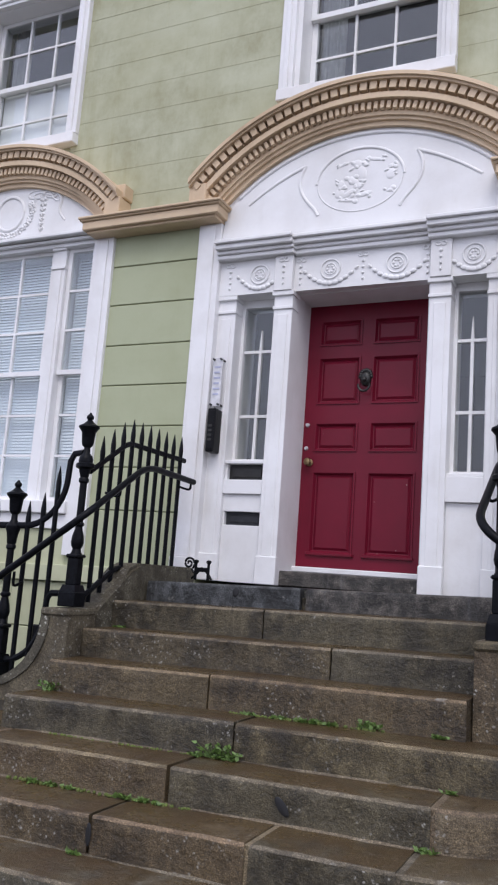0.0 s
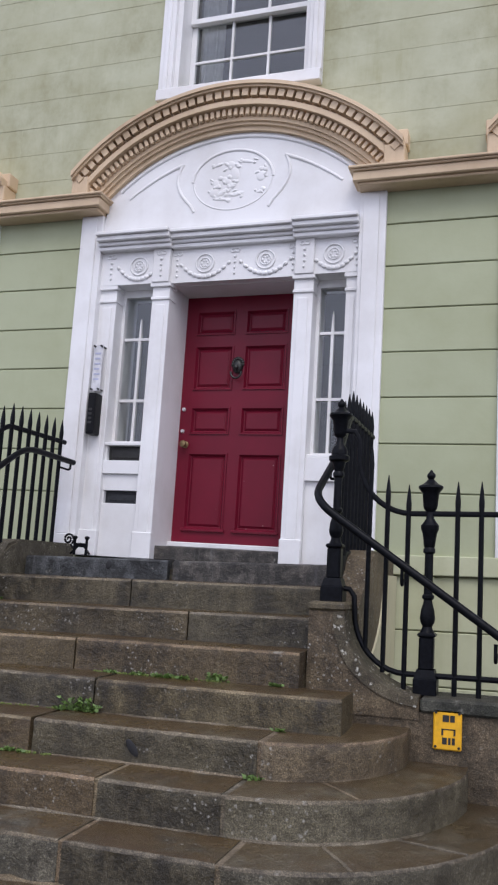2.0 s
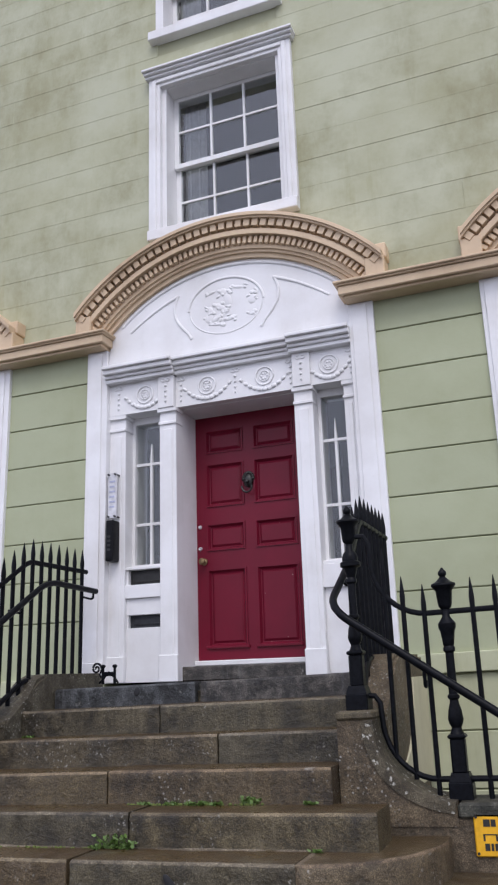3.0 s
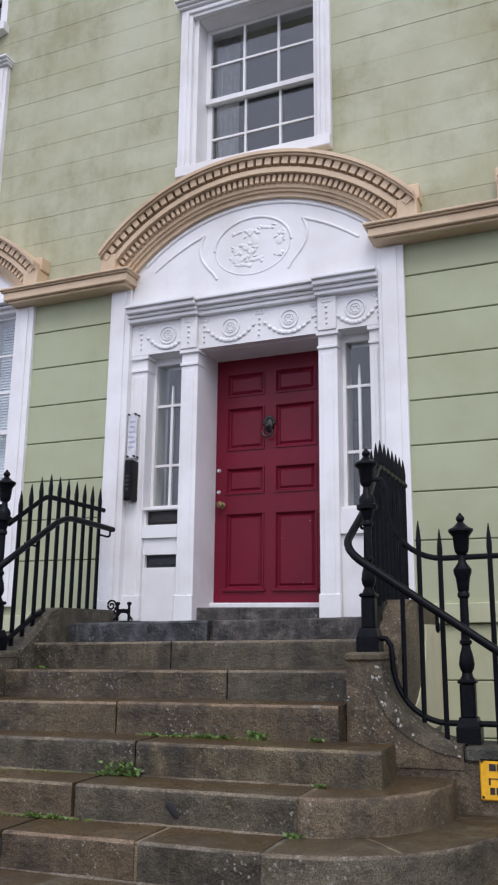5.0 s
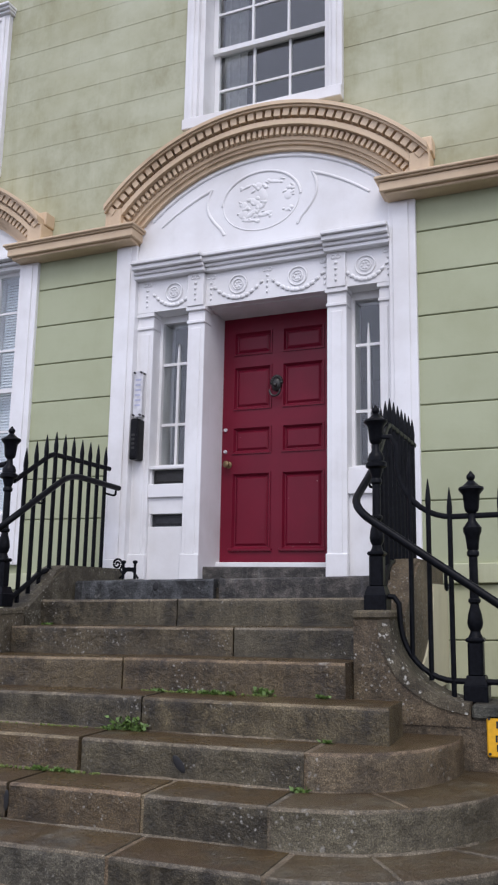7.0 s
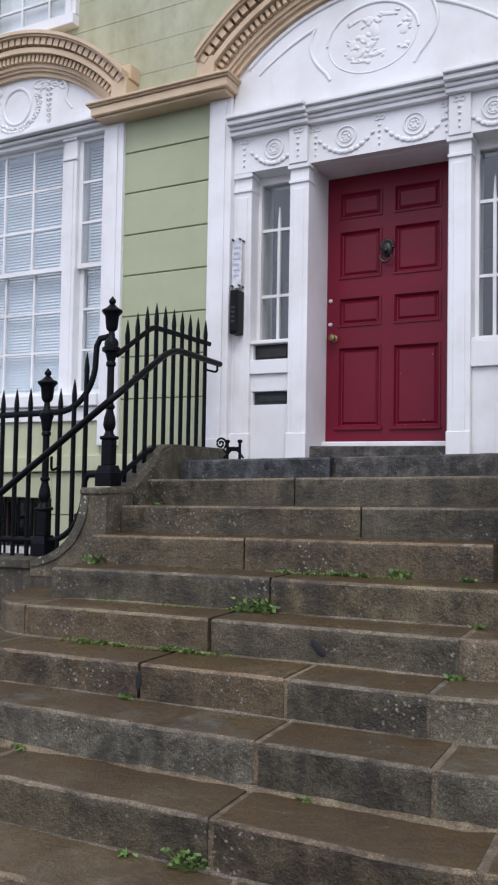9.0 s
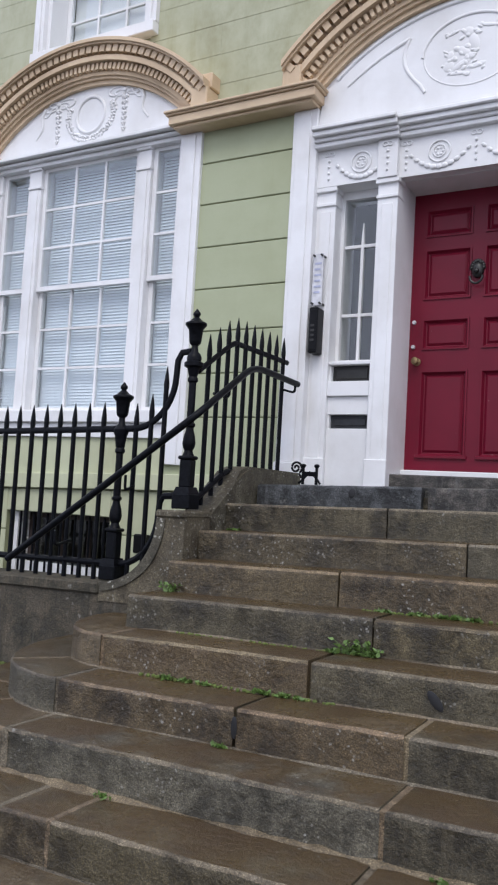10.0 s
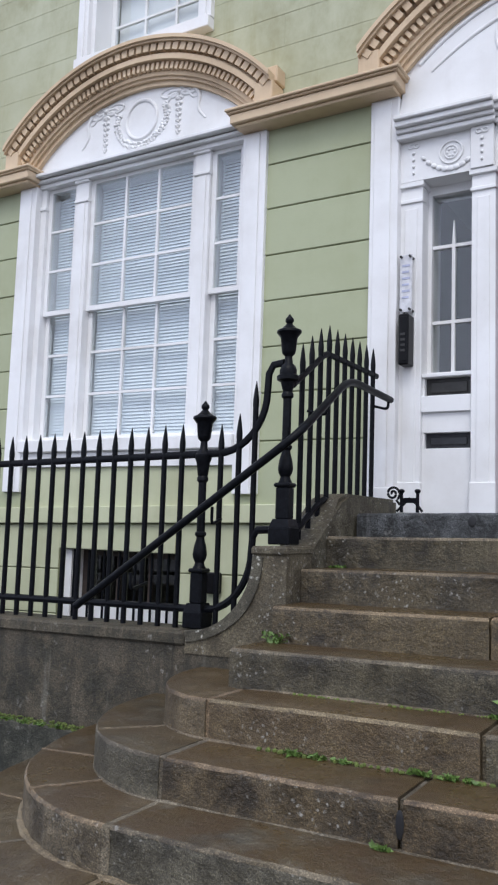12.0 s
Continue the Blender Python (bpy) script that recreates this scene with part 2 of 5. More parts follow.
def box(bm, x0, x1, y0, y1, z0, z1, bevel=0.0):
    v = [bm.verts.new(p) for p in ((x0, y0, z0), (x1, y0, z0), (x1, y1, z0), (x0, y1, z0), (x0, y0, z1), (x1, y0, z1), (x1, y1, z1), (x0, y1, z1))]
    f = [bm.faces.new([v[i] for i in q]) for q in ((0, 3, 2, 1), (4, 5, 6, 7), (0, 1, 5, 4), (1, 2, 6, 5), (2, 3, 7, 6), (3, 0, 4, 7))]
    if bevel:
        es = list({e for q in f for e in q.edges})
        bmesh.ops.bevel(bm, geom=es, offset=bevel, segments=1, affect="EDGES")
    return bm


def boxed(x0, x1, y0, y1, z0, z1, bevel=0.0):
    return box(bmesh.new(), x0, x1, y0, y1, z0, z1, bevel)


def prism(bm, pts, place, a, b):
    """Extrude a closed 2D outline between a and b; place(u, v, w) gives the point."""
    lo = [bm.verts.new(place(u, v, a)) for u, v in pts]
    hi = [bm.verts.new(place(u, v, b)) for u, v in pts]
    n = len(pts)
    bm.faces.new(lo[::-1])
    bm.faces.new(hi)
    for i in range(n):
        bm.faces.new((lo[i], lo[(i + 1) % n], hi[(i + 1) % n], hi[i]))
    return bm


def lathe(bm, prof, cx, cy, seg=14):
    rings = []
    for r, z in prof:
        rings.append([bm.verts.new((cx + r * math.cos(2 * math.pi * k / seg), cy + r * math.sin(2 * math.pi * k / seg), z)) for k in range(seg)])
    for a, b in zip(rings, rings[1:]):
        for k in range(seg):
            bm.faces.new((a[k], a[(k + 1) % seg], b[(k + 1) % seg], b[k]))
    bm.faces.new(rings[0][::-1])
    bm.faces.new(rings[-1])
    return bm


def tube(bm, pts, r, seg=8, flat=1.0):
    """A round bar through the points."""
    pts = [Vector(p) for p in pts]
    rings = []
    for i, p in enumerate(pts):
        d = (pts[min(i + 1, len(pts) - 1)] - pts[max(i - 1, 0)]).normalized()
        side = d.cross(Vector((0, 0, 1)))
        if side.length < 0.05:
            side = Vector((1, 0, 0))
        side.normalize()
        up = side.cross(d).normalized()
        rad = r[i] if isinstance(r, (list, tuple)) else r
        rings.append([bm.verts.new(p + side * rad * math.cos(2 * math.pi * k / seg) + up * rad * flat * math.sin(2 * math.pi * k / seg)) for k in range(seg)])
    for a, b in zip(rings, rings[1:]):
        for k in range(seg):
            bm.faces.new((a[k], a[(k + 1) % seg], b[(k + 1) % seg], b[k]))
    bm.faces.new(rings[0][::-1])
    bm.faces.new(rings[-1])
    return bm


def rounded(pts, n=6, cut=0.12):
    """Round the inner corners of a polyline."""
    pts = [Vector(p) for p in pts]
    out = [pts[0]]
    for a, b, c in zip(pts, pts[1:], pts[2:]):
        p, q = b + (a - b).normalized() * min(cut, (a - b).length * 0.45), b + (c - b).normalized() * min(cut, (c - b).length * 0.45)
        for k in range(n + 1):
            t = k / n
            out.append(p * (1 - t) ** 2 + b * 2 * t * (1 - t) + q * t * t)
    return out + [pts[-1]]

# ---- plan ----
LAND, GROUND = 2.235, 0.50
BAYS = (-3.32, 0.0, 3.28)          # window, door, window
STRIPS = {-3.32: (1.055, 1.245), 0.0: (1.072, 1.262), 3.28: (1.055, 1.225)}
ARCH_SHIFT = {-3.32: 0.02, 0.0: 0.045, 3.28: 0.02}   # the arches stand a little off the strips
WIN_SHIFT = 0.035                    # the sashes sit a little off the arch centre
STRIP_IN = 1.072
BAND0, BAND1 = 5.00, 5.13
ARC_Z, ARC_OUT, ARC_IN = 4.125, 1.80, 1.48
UP_HALF, UP_Z0, UP_Z1 = 0.535, 6.035, 7.540
PIER_RIGHT = [2.34, 2.79, 3.13, 3.46, 3.79, 4.11, 4.43, 4.75, 5.03]
PIER_LEFT = [2.34, 2.72, 3.06, 3.39, 3.725, 4.06, 4.405, 4.74, 5.03]
X0, X1, WALL_TOP = -7.6, 7.0, 10.9
SLOPE = 0.025                        # the stair and its walls fall with the street


def settle(root, dy=0.0, dz=0.0):
    """Set a thing built about x = 0 onto the axis of the stair, falling with the street."""
    for ob in [root] + root.children_recursive:
        if ob.type == "MESH":
            for v in ob.data.vertices:
                x = 1.012 * v.co.x + 0.095
                v.co = (x, v.co.y + dy, v.co.z + dz + SLOPE * (x - 0.1))
    return root


# ---- ground ----
bm = bmesh.new()
bmesh.ops.create_grid(bm, x_segments=40, y_segments=40, size=400)
for v in bm.verts:
    v.co.z = GROUND - 0.001
thing("ground", bm, ASPHALT, "worn dark grey asphalt street and ground", "ground", kind="structure")

# ---- house wall ----
facade = empty("wall_front", "sage green painted stucco house front scored into ashlar blocks", "wall", kind="structure")
holes = []                            # x0, x1, z0, z1 of openings right through
holes.append((BAYS[1] - STRIP_IN, BAYS[1] + STRIP_IN, 0.5, 5.18))
for c in (BAYS[0], BAYS[2]):
    holes.append((c - 1.055, c + 1.055, 2.66, 5.18))
    holes.append((c - 0.59, c + 0.56, 0.9, 1.90))
for c in BAYS:
    holes.append((c + 0.03 - UP_HALF - 0.08, c + 0.03 + UP_HALF + 0.08, UP_Z0, UP_Z1))
    holes.append((c - UP_HALF - 0.06, c + UP_HALF + 0.06, 8.12, 9.34))


def split(x0, x1, z0, z1):
    """The free spans of a course between the openings."""
    spans = [(x0, x1)]
    for a, b, c, d in holes:
        if c < z1 - 0.01 and d > z0 + 0.01:
            nxt = []
            for s, e in spans:
                if b <= s or a >= e:
                    nxt.append((s, e))
                else:
                    if a - s > 0.01:
                        nxt.append((s, a))
                    if e - b > 0.01:
                        nxt.append((b, e))
            spans = nxt
    return spans


cuts = sorted({round(z, 3) for h in holes for z in h[2:]} | {0.0, WALL_TOP})
for name, mat, lo, hi in (("lower_core", JOINT, 0.0, 5.18), ("upper_core", JOINT_UP, 5.18, WALL_TOP)):
    bm = bmesh.new()
    for z0, z1 in zip(cuts, cuts[1:]):
        if lo - 0.001 <= z0 and z1 <= hi + 0.001:
            for s, e in split(X0, X1, z0, z1):
                box(bm, s, e, 0.012, 0.42, z0, z1)
    part(name, bm, mat, facade)
# ---- door bay ----
def arch_ring(bm, cx, r0, r1, y0, y1, half0, half1, n=48):
    """Ring sector about the arch centre, ends cut at the given half widths (inner, outer)."""
    a0 = math.asin(min(1, half0 / r0))
    a1 = math.asin(min(1, half1 / r1))
    rows = []
    for k in range(n + 1):
        t = 2 * k / n - 1
        p = [(cx + r * math.sin(t * a), ARC_Z + r * math.cos(t * a)) for r, a in ((r0, a0), (r1, a1))]
        rows.append([bm.verts.new((x, y, z)) for y in (y0, y1) for x, z in p])
    for a, b in zip(rows, rows[1:]):
        for i, j in ((0, 1), (1, 3), (3, 2), (2, 0)):
            bm.faces.new((a[i], b[i], b[j], a[j]))
    for r in (rows[0], rows[-1]):
        bm.faces.new((r[0], r[1], r[3], r[2]))
    return bm


def archivolt(cx):
    a = empty("arch_moulding", "tan painted arched cornice with dentils and modillions", "arch moulding", "arched cornices", at=(cx, -0.1, 5.6))
    e = 1.345 if cx == BAYS[1] else 1.325
    base, cx = cx, cx + ARCH_SHIFT[cx]
    bm = bmesh.new()
    arch_ring(bm, cx, ARC_OUT - 0.028, ARC_OUT, -0.218, 0.006, e, e)
    arch_ring(bm, cx, ARC_OUT - 0.044, ARC_OUT - 0.028, -0.20, 0.006, e, e)
    part("top_fillet", bm, TAN, a)
    bm = bmesh.new()
    arch_ring(bm, cx, ARC_OUT - 0.122, ARC_OUT - 0.044, -0.118, 0.006, e - 0.03, e - 0.02)
    arch_ring(bm, cx, ARC_OUT - 0.165, ARC_OUT - 0.122, -0.158, 0.006, e - 0.06, e - 0.03)
    arch_ring(bm, cx, ARC_OUT - 0.235, ARC_OUT - 0.165, -0.086, 0.006, 1.22, 1.26)
    arch_ring(bm, cx, ARC_OUT - 0.262, ARC_OUT - 0.235, -0.09, 0.006, 1.20, 1.22)
    arch_ring(bm, cx, ARC_OUT - 0.285, ARC_OUT - 0.262, -0.07, 0.006, 1.18, 1.20)
    arch_ring(bm, cx, ARC_IN, ARC_OUT - 0.285, -0.045, 0.006, 1.05, 1.18)
    part("fascia", bm, TAN, a)
    def blocks(name, r0, r1, y0, y1, count, half, width):
        me = None
        a1 = math.asin(half / r1)
        for k in range(count):
            ang = -a1 + 2 * a1 * (k + 0.5) / count
            if me is None:
                me = finish(name, boxed(-width / 2, width / 2, y0, y1, r0, r1), TAN)
            o = new(name, me)
            o.parent = a
            o.matrix_parent_inverse = Matrix.Translation((-base, 0.1, -5.6))
            o.matrix_basis = Matrix.Translation((cx, 0, ARC_Z)) @ Matrix.Rotation(ang, 4, "Y")
    blocks("modillion", ARC_OUT - 0.104, ARC_OUT - 0.044, -0.178, -0.11, 40, e - 0.01, 0.052)
    blocks("dentil", ARC_OUT - 0.228, ARC_OUT - 0.172, -0.126, -0.08, 58, e - 0.08, 0.028)
    for s in (-1, 1):
        bm = bmesh.new()
        x = cx + s * (e - 0.065)
        box(bm, x - 0.075, x + 0.075, -0.17, 0.006, BAND1 + 0.002, BAND1 + 0.16, 0.008)
        box(bm, x - 0.075 + s * 0.012, x + 0.075 + s * 0.012, -0.125, 0.006, BAND1 + 0.165, BAND1 + 0.29, 0.008)
        part("end_block", bm, TAN, a)
    return a


def band(x0, x1):
    """Stepped tan string course between two bays, returned at its ends."""
    b = empty("string_course", "stepped tan painted band course above the green pier", "band course", "string courses", at=((x0 + x1) / 2, 0, BAND0))
    for nm, p, z0, z1, ex in (("top_fillet", 0.215, 5.108, 5.13, 0.09), ("upper_bead", 0.20, 5.093, 5.108, 0.08), ("fascia", 0.182, 5.023, 5.093, 0.06), ("bed_mould", 0.15, 5.00, 5.023, 0.03)):
        part(nm, boxed(x0 - ex, x1 + ex, -p, 0.011, z0, z1, 0.006), TAN, b)
    return b


for c in BAYS:
    archivolt(c)
for a, b in zip(BAYS, BAYS[1:]):
    band(a + STRIPS[a][0] + 0.02, b - STRIPS[b][0] - 0.02)
band(X0, BAYS[0] - 1.075)
band(BAYS[2] + 1.075, X1)


def strip(cx, s, z0):
    """Outer white pilaster strip beside a bay."""
    xi, xo = cx + s * (STRIPS[cx][0] - 0.008), cx + s * STRIPS[cx][1]
    a, b = min(xi, xo), max(xi, xo)
    p = empty("outer_pilaster", "white painted pilaster strip with moulded face", "pilaster", "outer pilasters", at=((a + b) / 2, 0, z0))
    part("shaft", boxed(a, b, -0.035, 0.40, z0, BAND0, 0.004), WHITE, p)
    part("face_panel", boxed(a + 0.03, b - 0.05, -0.048, -0.034, z0 + (0.161 if z0 < 2.3 else 0), BAND0 - 0.02, 0.004), WHITE, p)
    bm = bmesh.new()
    box(bm, a - 0.004, b + 0.004, -0.062, -0.03, z0, z0 + 0.16, 0.006)
    if z0 < 2.3:
        part("plinth", bm, WHITE, p)
    else:
        bm.free()
    return p


for c in BAYS:
    for s in (-1, 1):
        strip(c, s, LAND if c == BAYS[1] else 2.345)


def tympanum(cx, z0):
    bm = bmesh.new()
    n = 40
    half = 1.085 if cx == BAYS[1] else 1.054
    mid = cx + ARCH_SHIFT[cx]
    pts = [(cx - half, z0), (cx + half, z0)]
    r = ARC_IN + 0.03
    for k in range(n + 1):
        a = math.asin((half - 0.01) / r) * (1 - 2 * k / n)
        pts.append((mid + r * math.sin(a), ARC_Z + r * math.cos(a)))
    prism(bm, pts, lambda u, v, w: (u, w, v), -0.008, 0.3)
    return bm


ty_door = thing("tympanum_door", tympanum(BAYS[1], 4.74), WHITE, "white painted fan-shaped panel over the door", "arch panel", "arch panels", "structure")
for c in (BAYS[0], BAYS[2]):
    thing("tympanum_window", tympanum(c, 5.086), WHITE, "white painted fan-shaped panel over the window", "arch panel", "arch panels", "structure")

CX, DX = 0.067, 0.035
OUT = {-1: 0.985, 1: 0.905}          # outer edges of the side lights from the door axis
LETTER_PLATE = plain("dull_grey_metal", (0.035, 0.037, 0.042), 0.45, 0.3)
# entablature
ent = empty("entablature", "white moulded entablature with plaster swags over the door", "entablature", at=(CX, 0, 4.41))
def edge(s):
    return BAYS[1] + s * STRIP_IN


for s in (-1, 1):
    a, b = sorted((CX + s * 0.52, edge(s)))
    bm = bmesh.new()
    for p, z0, z1 in ((0.13, 4.788, 4.819), (0.105, 4.749, 4.788), (0.07, 4.719, 4.749), (0.05, 4.684, 4.719)):
        box(bm, a - (0.02 if s > 0 else 0), b + (0.02 if s < 0 else 0), -p, 0.1, z0, z1, 0.006)
    part("side_cornice", bm, WHITE, ent)
    a, b = sorted((CX + s * 0.525, edge(s)))
    part("side_frieze", boxed(a, b, 0.012, 0.42, 4.41, 4.684), WHITE, ent)
    a, b = sorted((CX + s * 0.515, CX + s * 0.662))
    part("frieze_block", boxed(a, b, -0.012, 0.05, 4.41, 4.684, 0.004), WHITE, ent)
bm = bmesh.new()
for p, z0, z1 in ((0.085, 4.788, 4.819), (0.06, 4.749, 4.788), (0.025, 4.719, 4.749), (0.008, 4.684, 4.719)):
    box(bm, CX - 0.54, CX + 0.54, -p, 0.1, z0, z1, 0.006)
part("cornice", bm, WHITE, ent)
part("frieze", boxed(CX - 0.56, CX + 0.56, 0.035, 0.42, 4.41, 4.684), WHITE, ent)

# inner pilasters, side lights and panels
def pilaster(x0, x1, y0):
    p = empty("inner_pilaster", "slim white painted pilaster with moulded cap", "pilaster", "door pilasters", at=((x0 + x1) / 2, y0, LAND))
    bm = bmesh.new()
    box(bm, x0, x1, y0, 0.42, LAND, 4.41, 0.004)
    box(bm, x0 + 0.035, x1 - 0.035, y0 - 0.008, y0 + 0.01, LAND + 0.2, 4.23, 0.003)
    part("shaft", bm, WHITE, p)
    part("base", box(bmesh.new(), x0 - 0.006, x1 + 0.006, y0 - 0.018, y0 + 0.03, LAND, LAND + 0.2, 0.006), WHITE, p)
    part("cap", boxed(x0 - 0.012, x1 + 0.012, y0 - 0.022, y0 + 0.12, 4.375, 4.41, 0.004), WHITE, p)
    part("neck_ring", boxed(x0 - 0.006, x1 + 0.006, y0 - 0.014, y0 + 0.12, 4.27, 4.295, 0.004), WHITE, p)
    return p


for s in (-1, 1):
    for u, v, y in ((CX + s * 0.51, CX + s * 0.66, 0.02), (CX + s * OUT[s], edge(s), 0.035)):
        a, b = sorted((u, v))
        pilaster(a, b, y)

for s in (-1, 1):
    a, b = sorted((CX + s * 0.66, CX + s * OUT[s]))
    sl = empty("side_light", "narrow white side window with astragal bars beside the door", "side window", "side windows", at=((a + b) / 2, 0.2, 2.9))
    if s < 0:
        rows = (("lower_panel", (a, b, 0.07, 0.40, LAND, 2.65)), ("middle_panel", (a, b, 0.07, 0.40, 2.75, 2.88)), ("slot_side", (a, a + 0.015, 0.075, 0.40, 2.65, 2.75)), ("slot_side", (b - 0.013, b, 0.075, 0.40, 2.65, 2.75)),
                ("rail", (a, b, 0.045, 0.40, 2.88, 2.985)), ("slot_side", (a, a + 0.015, 0.07, 0.40, 2.985, 3.105)), ("slot_side", (b - 0.013, b, 0.07, 0.40, 2.985, 3.105)))
    else:
        rows = (("lower_panel", (a, b, 0.07, 0.40, LAND, 2.86)), ("rail", (a - 0.02, b, 0.04, 0.40, 2.86, 3.03)))
    for nm, q in rows:
        part(nm, boxed(*q, 0.003), WHITE, sl)
    z0 = 3.105 if s < 0 else 3.03
    part("sill", boxed(a, b, 0.05, 0.30, z0, z0 + 0.025, 0.004), WHITE, sl)
    bm = bmesh.new()
    box(bm, a, a + 0.024, 0.16, 0.30, z0 + 0.025, 4.41)
    box(bm, b - 0.024, b, 0.16, 0.30, z0 + 0.025, 4.41)
    box(bm, a + 0.024, b - 0.024, 0.16, 0.30, 4.35, 4.41)
    box(bm, a + 0.024, b - 0.024, 0.16, 0.30, z0 + 0.025, z0 + 0.05)
    part("frame", bm, WHITE, sl)
    for z in (3.49, 4.0):
        part("astragal", boxed(a + 0.024, b - 0.024, 0.185, 0.215, z - 0.011, z + 0.011), WHITE, sl)
    m = (a + b) / 2
    part("astragal", boxed(m - 0.011, m + 0.011, 0.183, 0.213, z0 + 0.05, 4.005), WHITE, sl)
    part("astragal", prism(bmesh.new(), [(m - 0.011, 4.005), (m + 0.011, 4.005), (m + 0.004, 4.14), (m, 4.175), (m - 0.004, 4.14)], lambda u, v, w: (u, w, v), 0.183, 0.213), WHITE, sl)
    g = part("pane", boxed(a + 0.024, b - 0.024, 0.20, 0.204, z0 + 0.05, 4.35), GLASS, sl)
    g.visible_shadow = False
    # added dark strip gives the unlit band seen beside the glazing bar
    part("bar_back", boxed(m - 0.010, m + 0.010, 0.2142, 0.275, z0 + 0.05, 4.0), DARK_METAL, sl, "dark strip added for the unlit band beside the glazing bar")
    if s < 0:
        for z0s, z1s, nm in ((2.65, 2.75, "letter_slot"), (2.985, 3.105, "letter_slot")):
            bm = bmesh.new()
            box(bm, a + 0.016, b - 0.014, 0.11, 0.16, z0s + 0.002, z1s - 0.002)
            box(bm, a + 0.045, b - 0.042, 0.098, 0.112, z0s + 0.025, z1s - 0.025, 0.004)
            thing("letter_plate", bm, LETTER_PLATE if z0s < 2.8 else DARK_METAL, "dark metal letter plate set in the white side panel", "letter plate", "letter plates")

# door reveal
bm = bmesh.new()
for s in (-1, 1):
    a, b = sorted((CX + s * (0.515 if s < 0 else 0.49), CX + s * (0.53 if s < 0 else 0.51)))
    box(bm, a, b, 0.09, 0.47, LAND + 0.10, 4.41, 0.004)
box(bm, CX - 0.53, CX + 0.51, 0.12, 0.47, 4.405, 4.53)
thing("door_frame", bm, WHITE, "white painted deep door frame", "door frame", kind="structure")
thing("door_step", boxed(CX - 0.53, CX + 0.51, 0.10, 0.5, LAND, 2.342, 0.008), SLAB, "grey stone threshold under the front door", "threshold", kind="structure")
thing("door_sill", boxed(CX - 0.53, CX + 0.49, 0.33, 0.5, 2.345, 2.385, 0.006), WHITE, "white painted timber door sill", "sill", kind="structure")


def front_door():
    d = empty("door_1", "closed crimson ten panel front door", "door", kind="structure", at=(DX, 0.4, 2.387))
    x0, x1, y, z0, z1 = CX - 0.53, CX + 0.49, 0.40, 2.387, 4.408
    rows = [(2.485, 3.105), (3.255, 3.48), (3.62, 3.99), (4.08, 4.285)]
    mid = 0.045
    bm = bmesh.new()
    for a, b in ((x0, DX - 0.385), (DX - mid, DX + mid), (DX + 0.40, x1)):
        box(bm, a, b, y, y + 0.05, z0, z1)
    ends = [z0] + [z for r in rows for z in r] + [z1]
    for a, b in zip(ends[::2], ends[1::2]):
        for p, q in ((DX - 0.385, DX - mid), (DX + mid, DX + 0.40)):
            box(bm, p, q, y, y + 0.05, a, b)
    part("leaf_frame", bm, CRIMSON, d)
    for z0r, z1r in rows:
        for p, q in ((DX - 0.385, DX - mid), (DX + mid, DX + 0.40)):
            bm = bmesh.new()
            rings = []
            for inset, dy in ((0, -0.010), (0.012, -0.010), (0.026, 0.016), (0.032, 0.018), (0.050, 0.006)):
                rings.append([bm.verts.new((u, y + dy, w)) for u, w in ((p + inset, z0r + inset), (q - inset, z0r + inset), (q - inset, z1r - inset), (p + inset, z1r - inset))])
            for a, b in zip(rings, rings[1:]):
                for k in range(4):
                    bm.faces.new((a[k], a[(k + 1) % 4], b[(k + 1) % 4], b[k]))
            bm.faces.new(rings[-1])
            back = [bm.verts.new((u, y + 0.04, w)) for u, w in ((p, z0r), (q, z0r), (q, z1r), (p, z1r))]
            for k in range(4):
                bm.faces.new((rings[0][k], rings[0][(k + 1) % 4], back[(k + 1) % 4], back[k]))
            bm.faces.new(back)
            part("panel", bm, CRIMSON, d)
    part("edge_strip", boxed(x0 + 0.001, x0 + 0.010, y - 0.010, y - 0.001, z0, z1), BARE_TIMBER, d, "bare orange timber edge")
    # knocker
    bm = bmesh.new()
    bmesh.ops.create_uvsphere(bm, u_segments=14, v_segments=10, radius=0.046, matrix=Matrix.Translation((DX, y - 0.012, 3.81)) @ Matrix.Diagonal((0.95, 0.6, 1.25, 1)))
    for k in range(9):
        a = math.pi * (k / 8) 
        bmesh.ops.create_uvsphere(bm, u_segments=8, v_segments=6, radius=0.016, matrix=Matrix.Translation((DX + 0.042 * math.cos(a), y - 0.012, 3.825 + 0.05 * math.sin(a))))
    bmesh.ops.create_uvsphere(bm, u_segments=8, v_segments=6, radius=0.02, matrix=Matrix.Translation((DX, y - 0.05, 3.795)))
    kn = part("knocker", bm, DARK_METAL, d, "dark bronze round knocker with ring", True)
    part("ring", tube(bmesh.new(), [(DX + 0.045 * math.cos(a), y - 0.05, 3.76 + 0.055 * math.sin(a)) for a in [math.pi * (1 + k / 10) for k in range(11)]], 0.009), DARK_METAL, kn, "", True)
    # knob, bells and lock
    bm = bmesh.new()
    for r, dy in ((0.028, 0), (0.028, -0.008), (0.012, -0.012), (0.011, -0.032), (0.024, -0.041), (0.029, -0.053), (0.024, -0.065), (0.007, -0.071)):
        ring = [bm.verts.new((x0 + 0.085 + r * math.cos(2 * math.pi * k / 16), y + dy, 3.17 + r * math.sin(2 * math.pi * k / 16))) for k in range(16)]
        if dy:
            for k in range(16):
                bm.faces.new((last[k], last[(k + 1) % 16], ring[(k + 1) % 16], ring[k]))
        last = ring
    bm.faces.new(last)
    part("knob", bm, BRASS, d, "worn brass door knob", True)
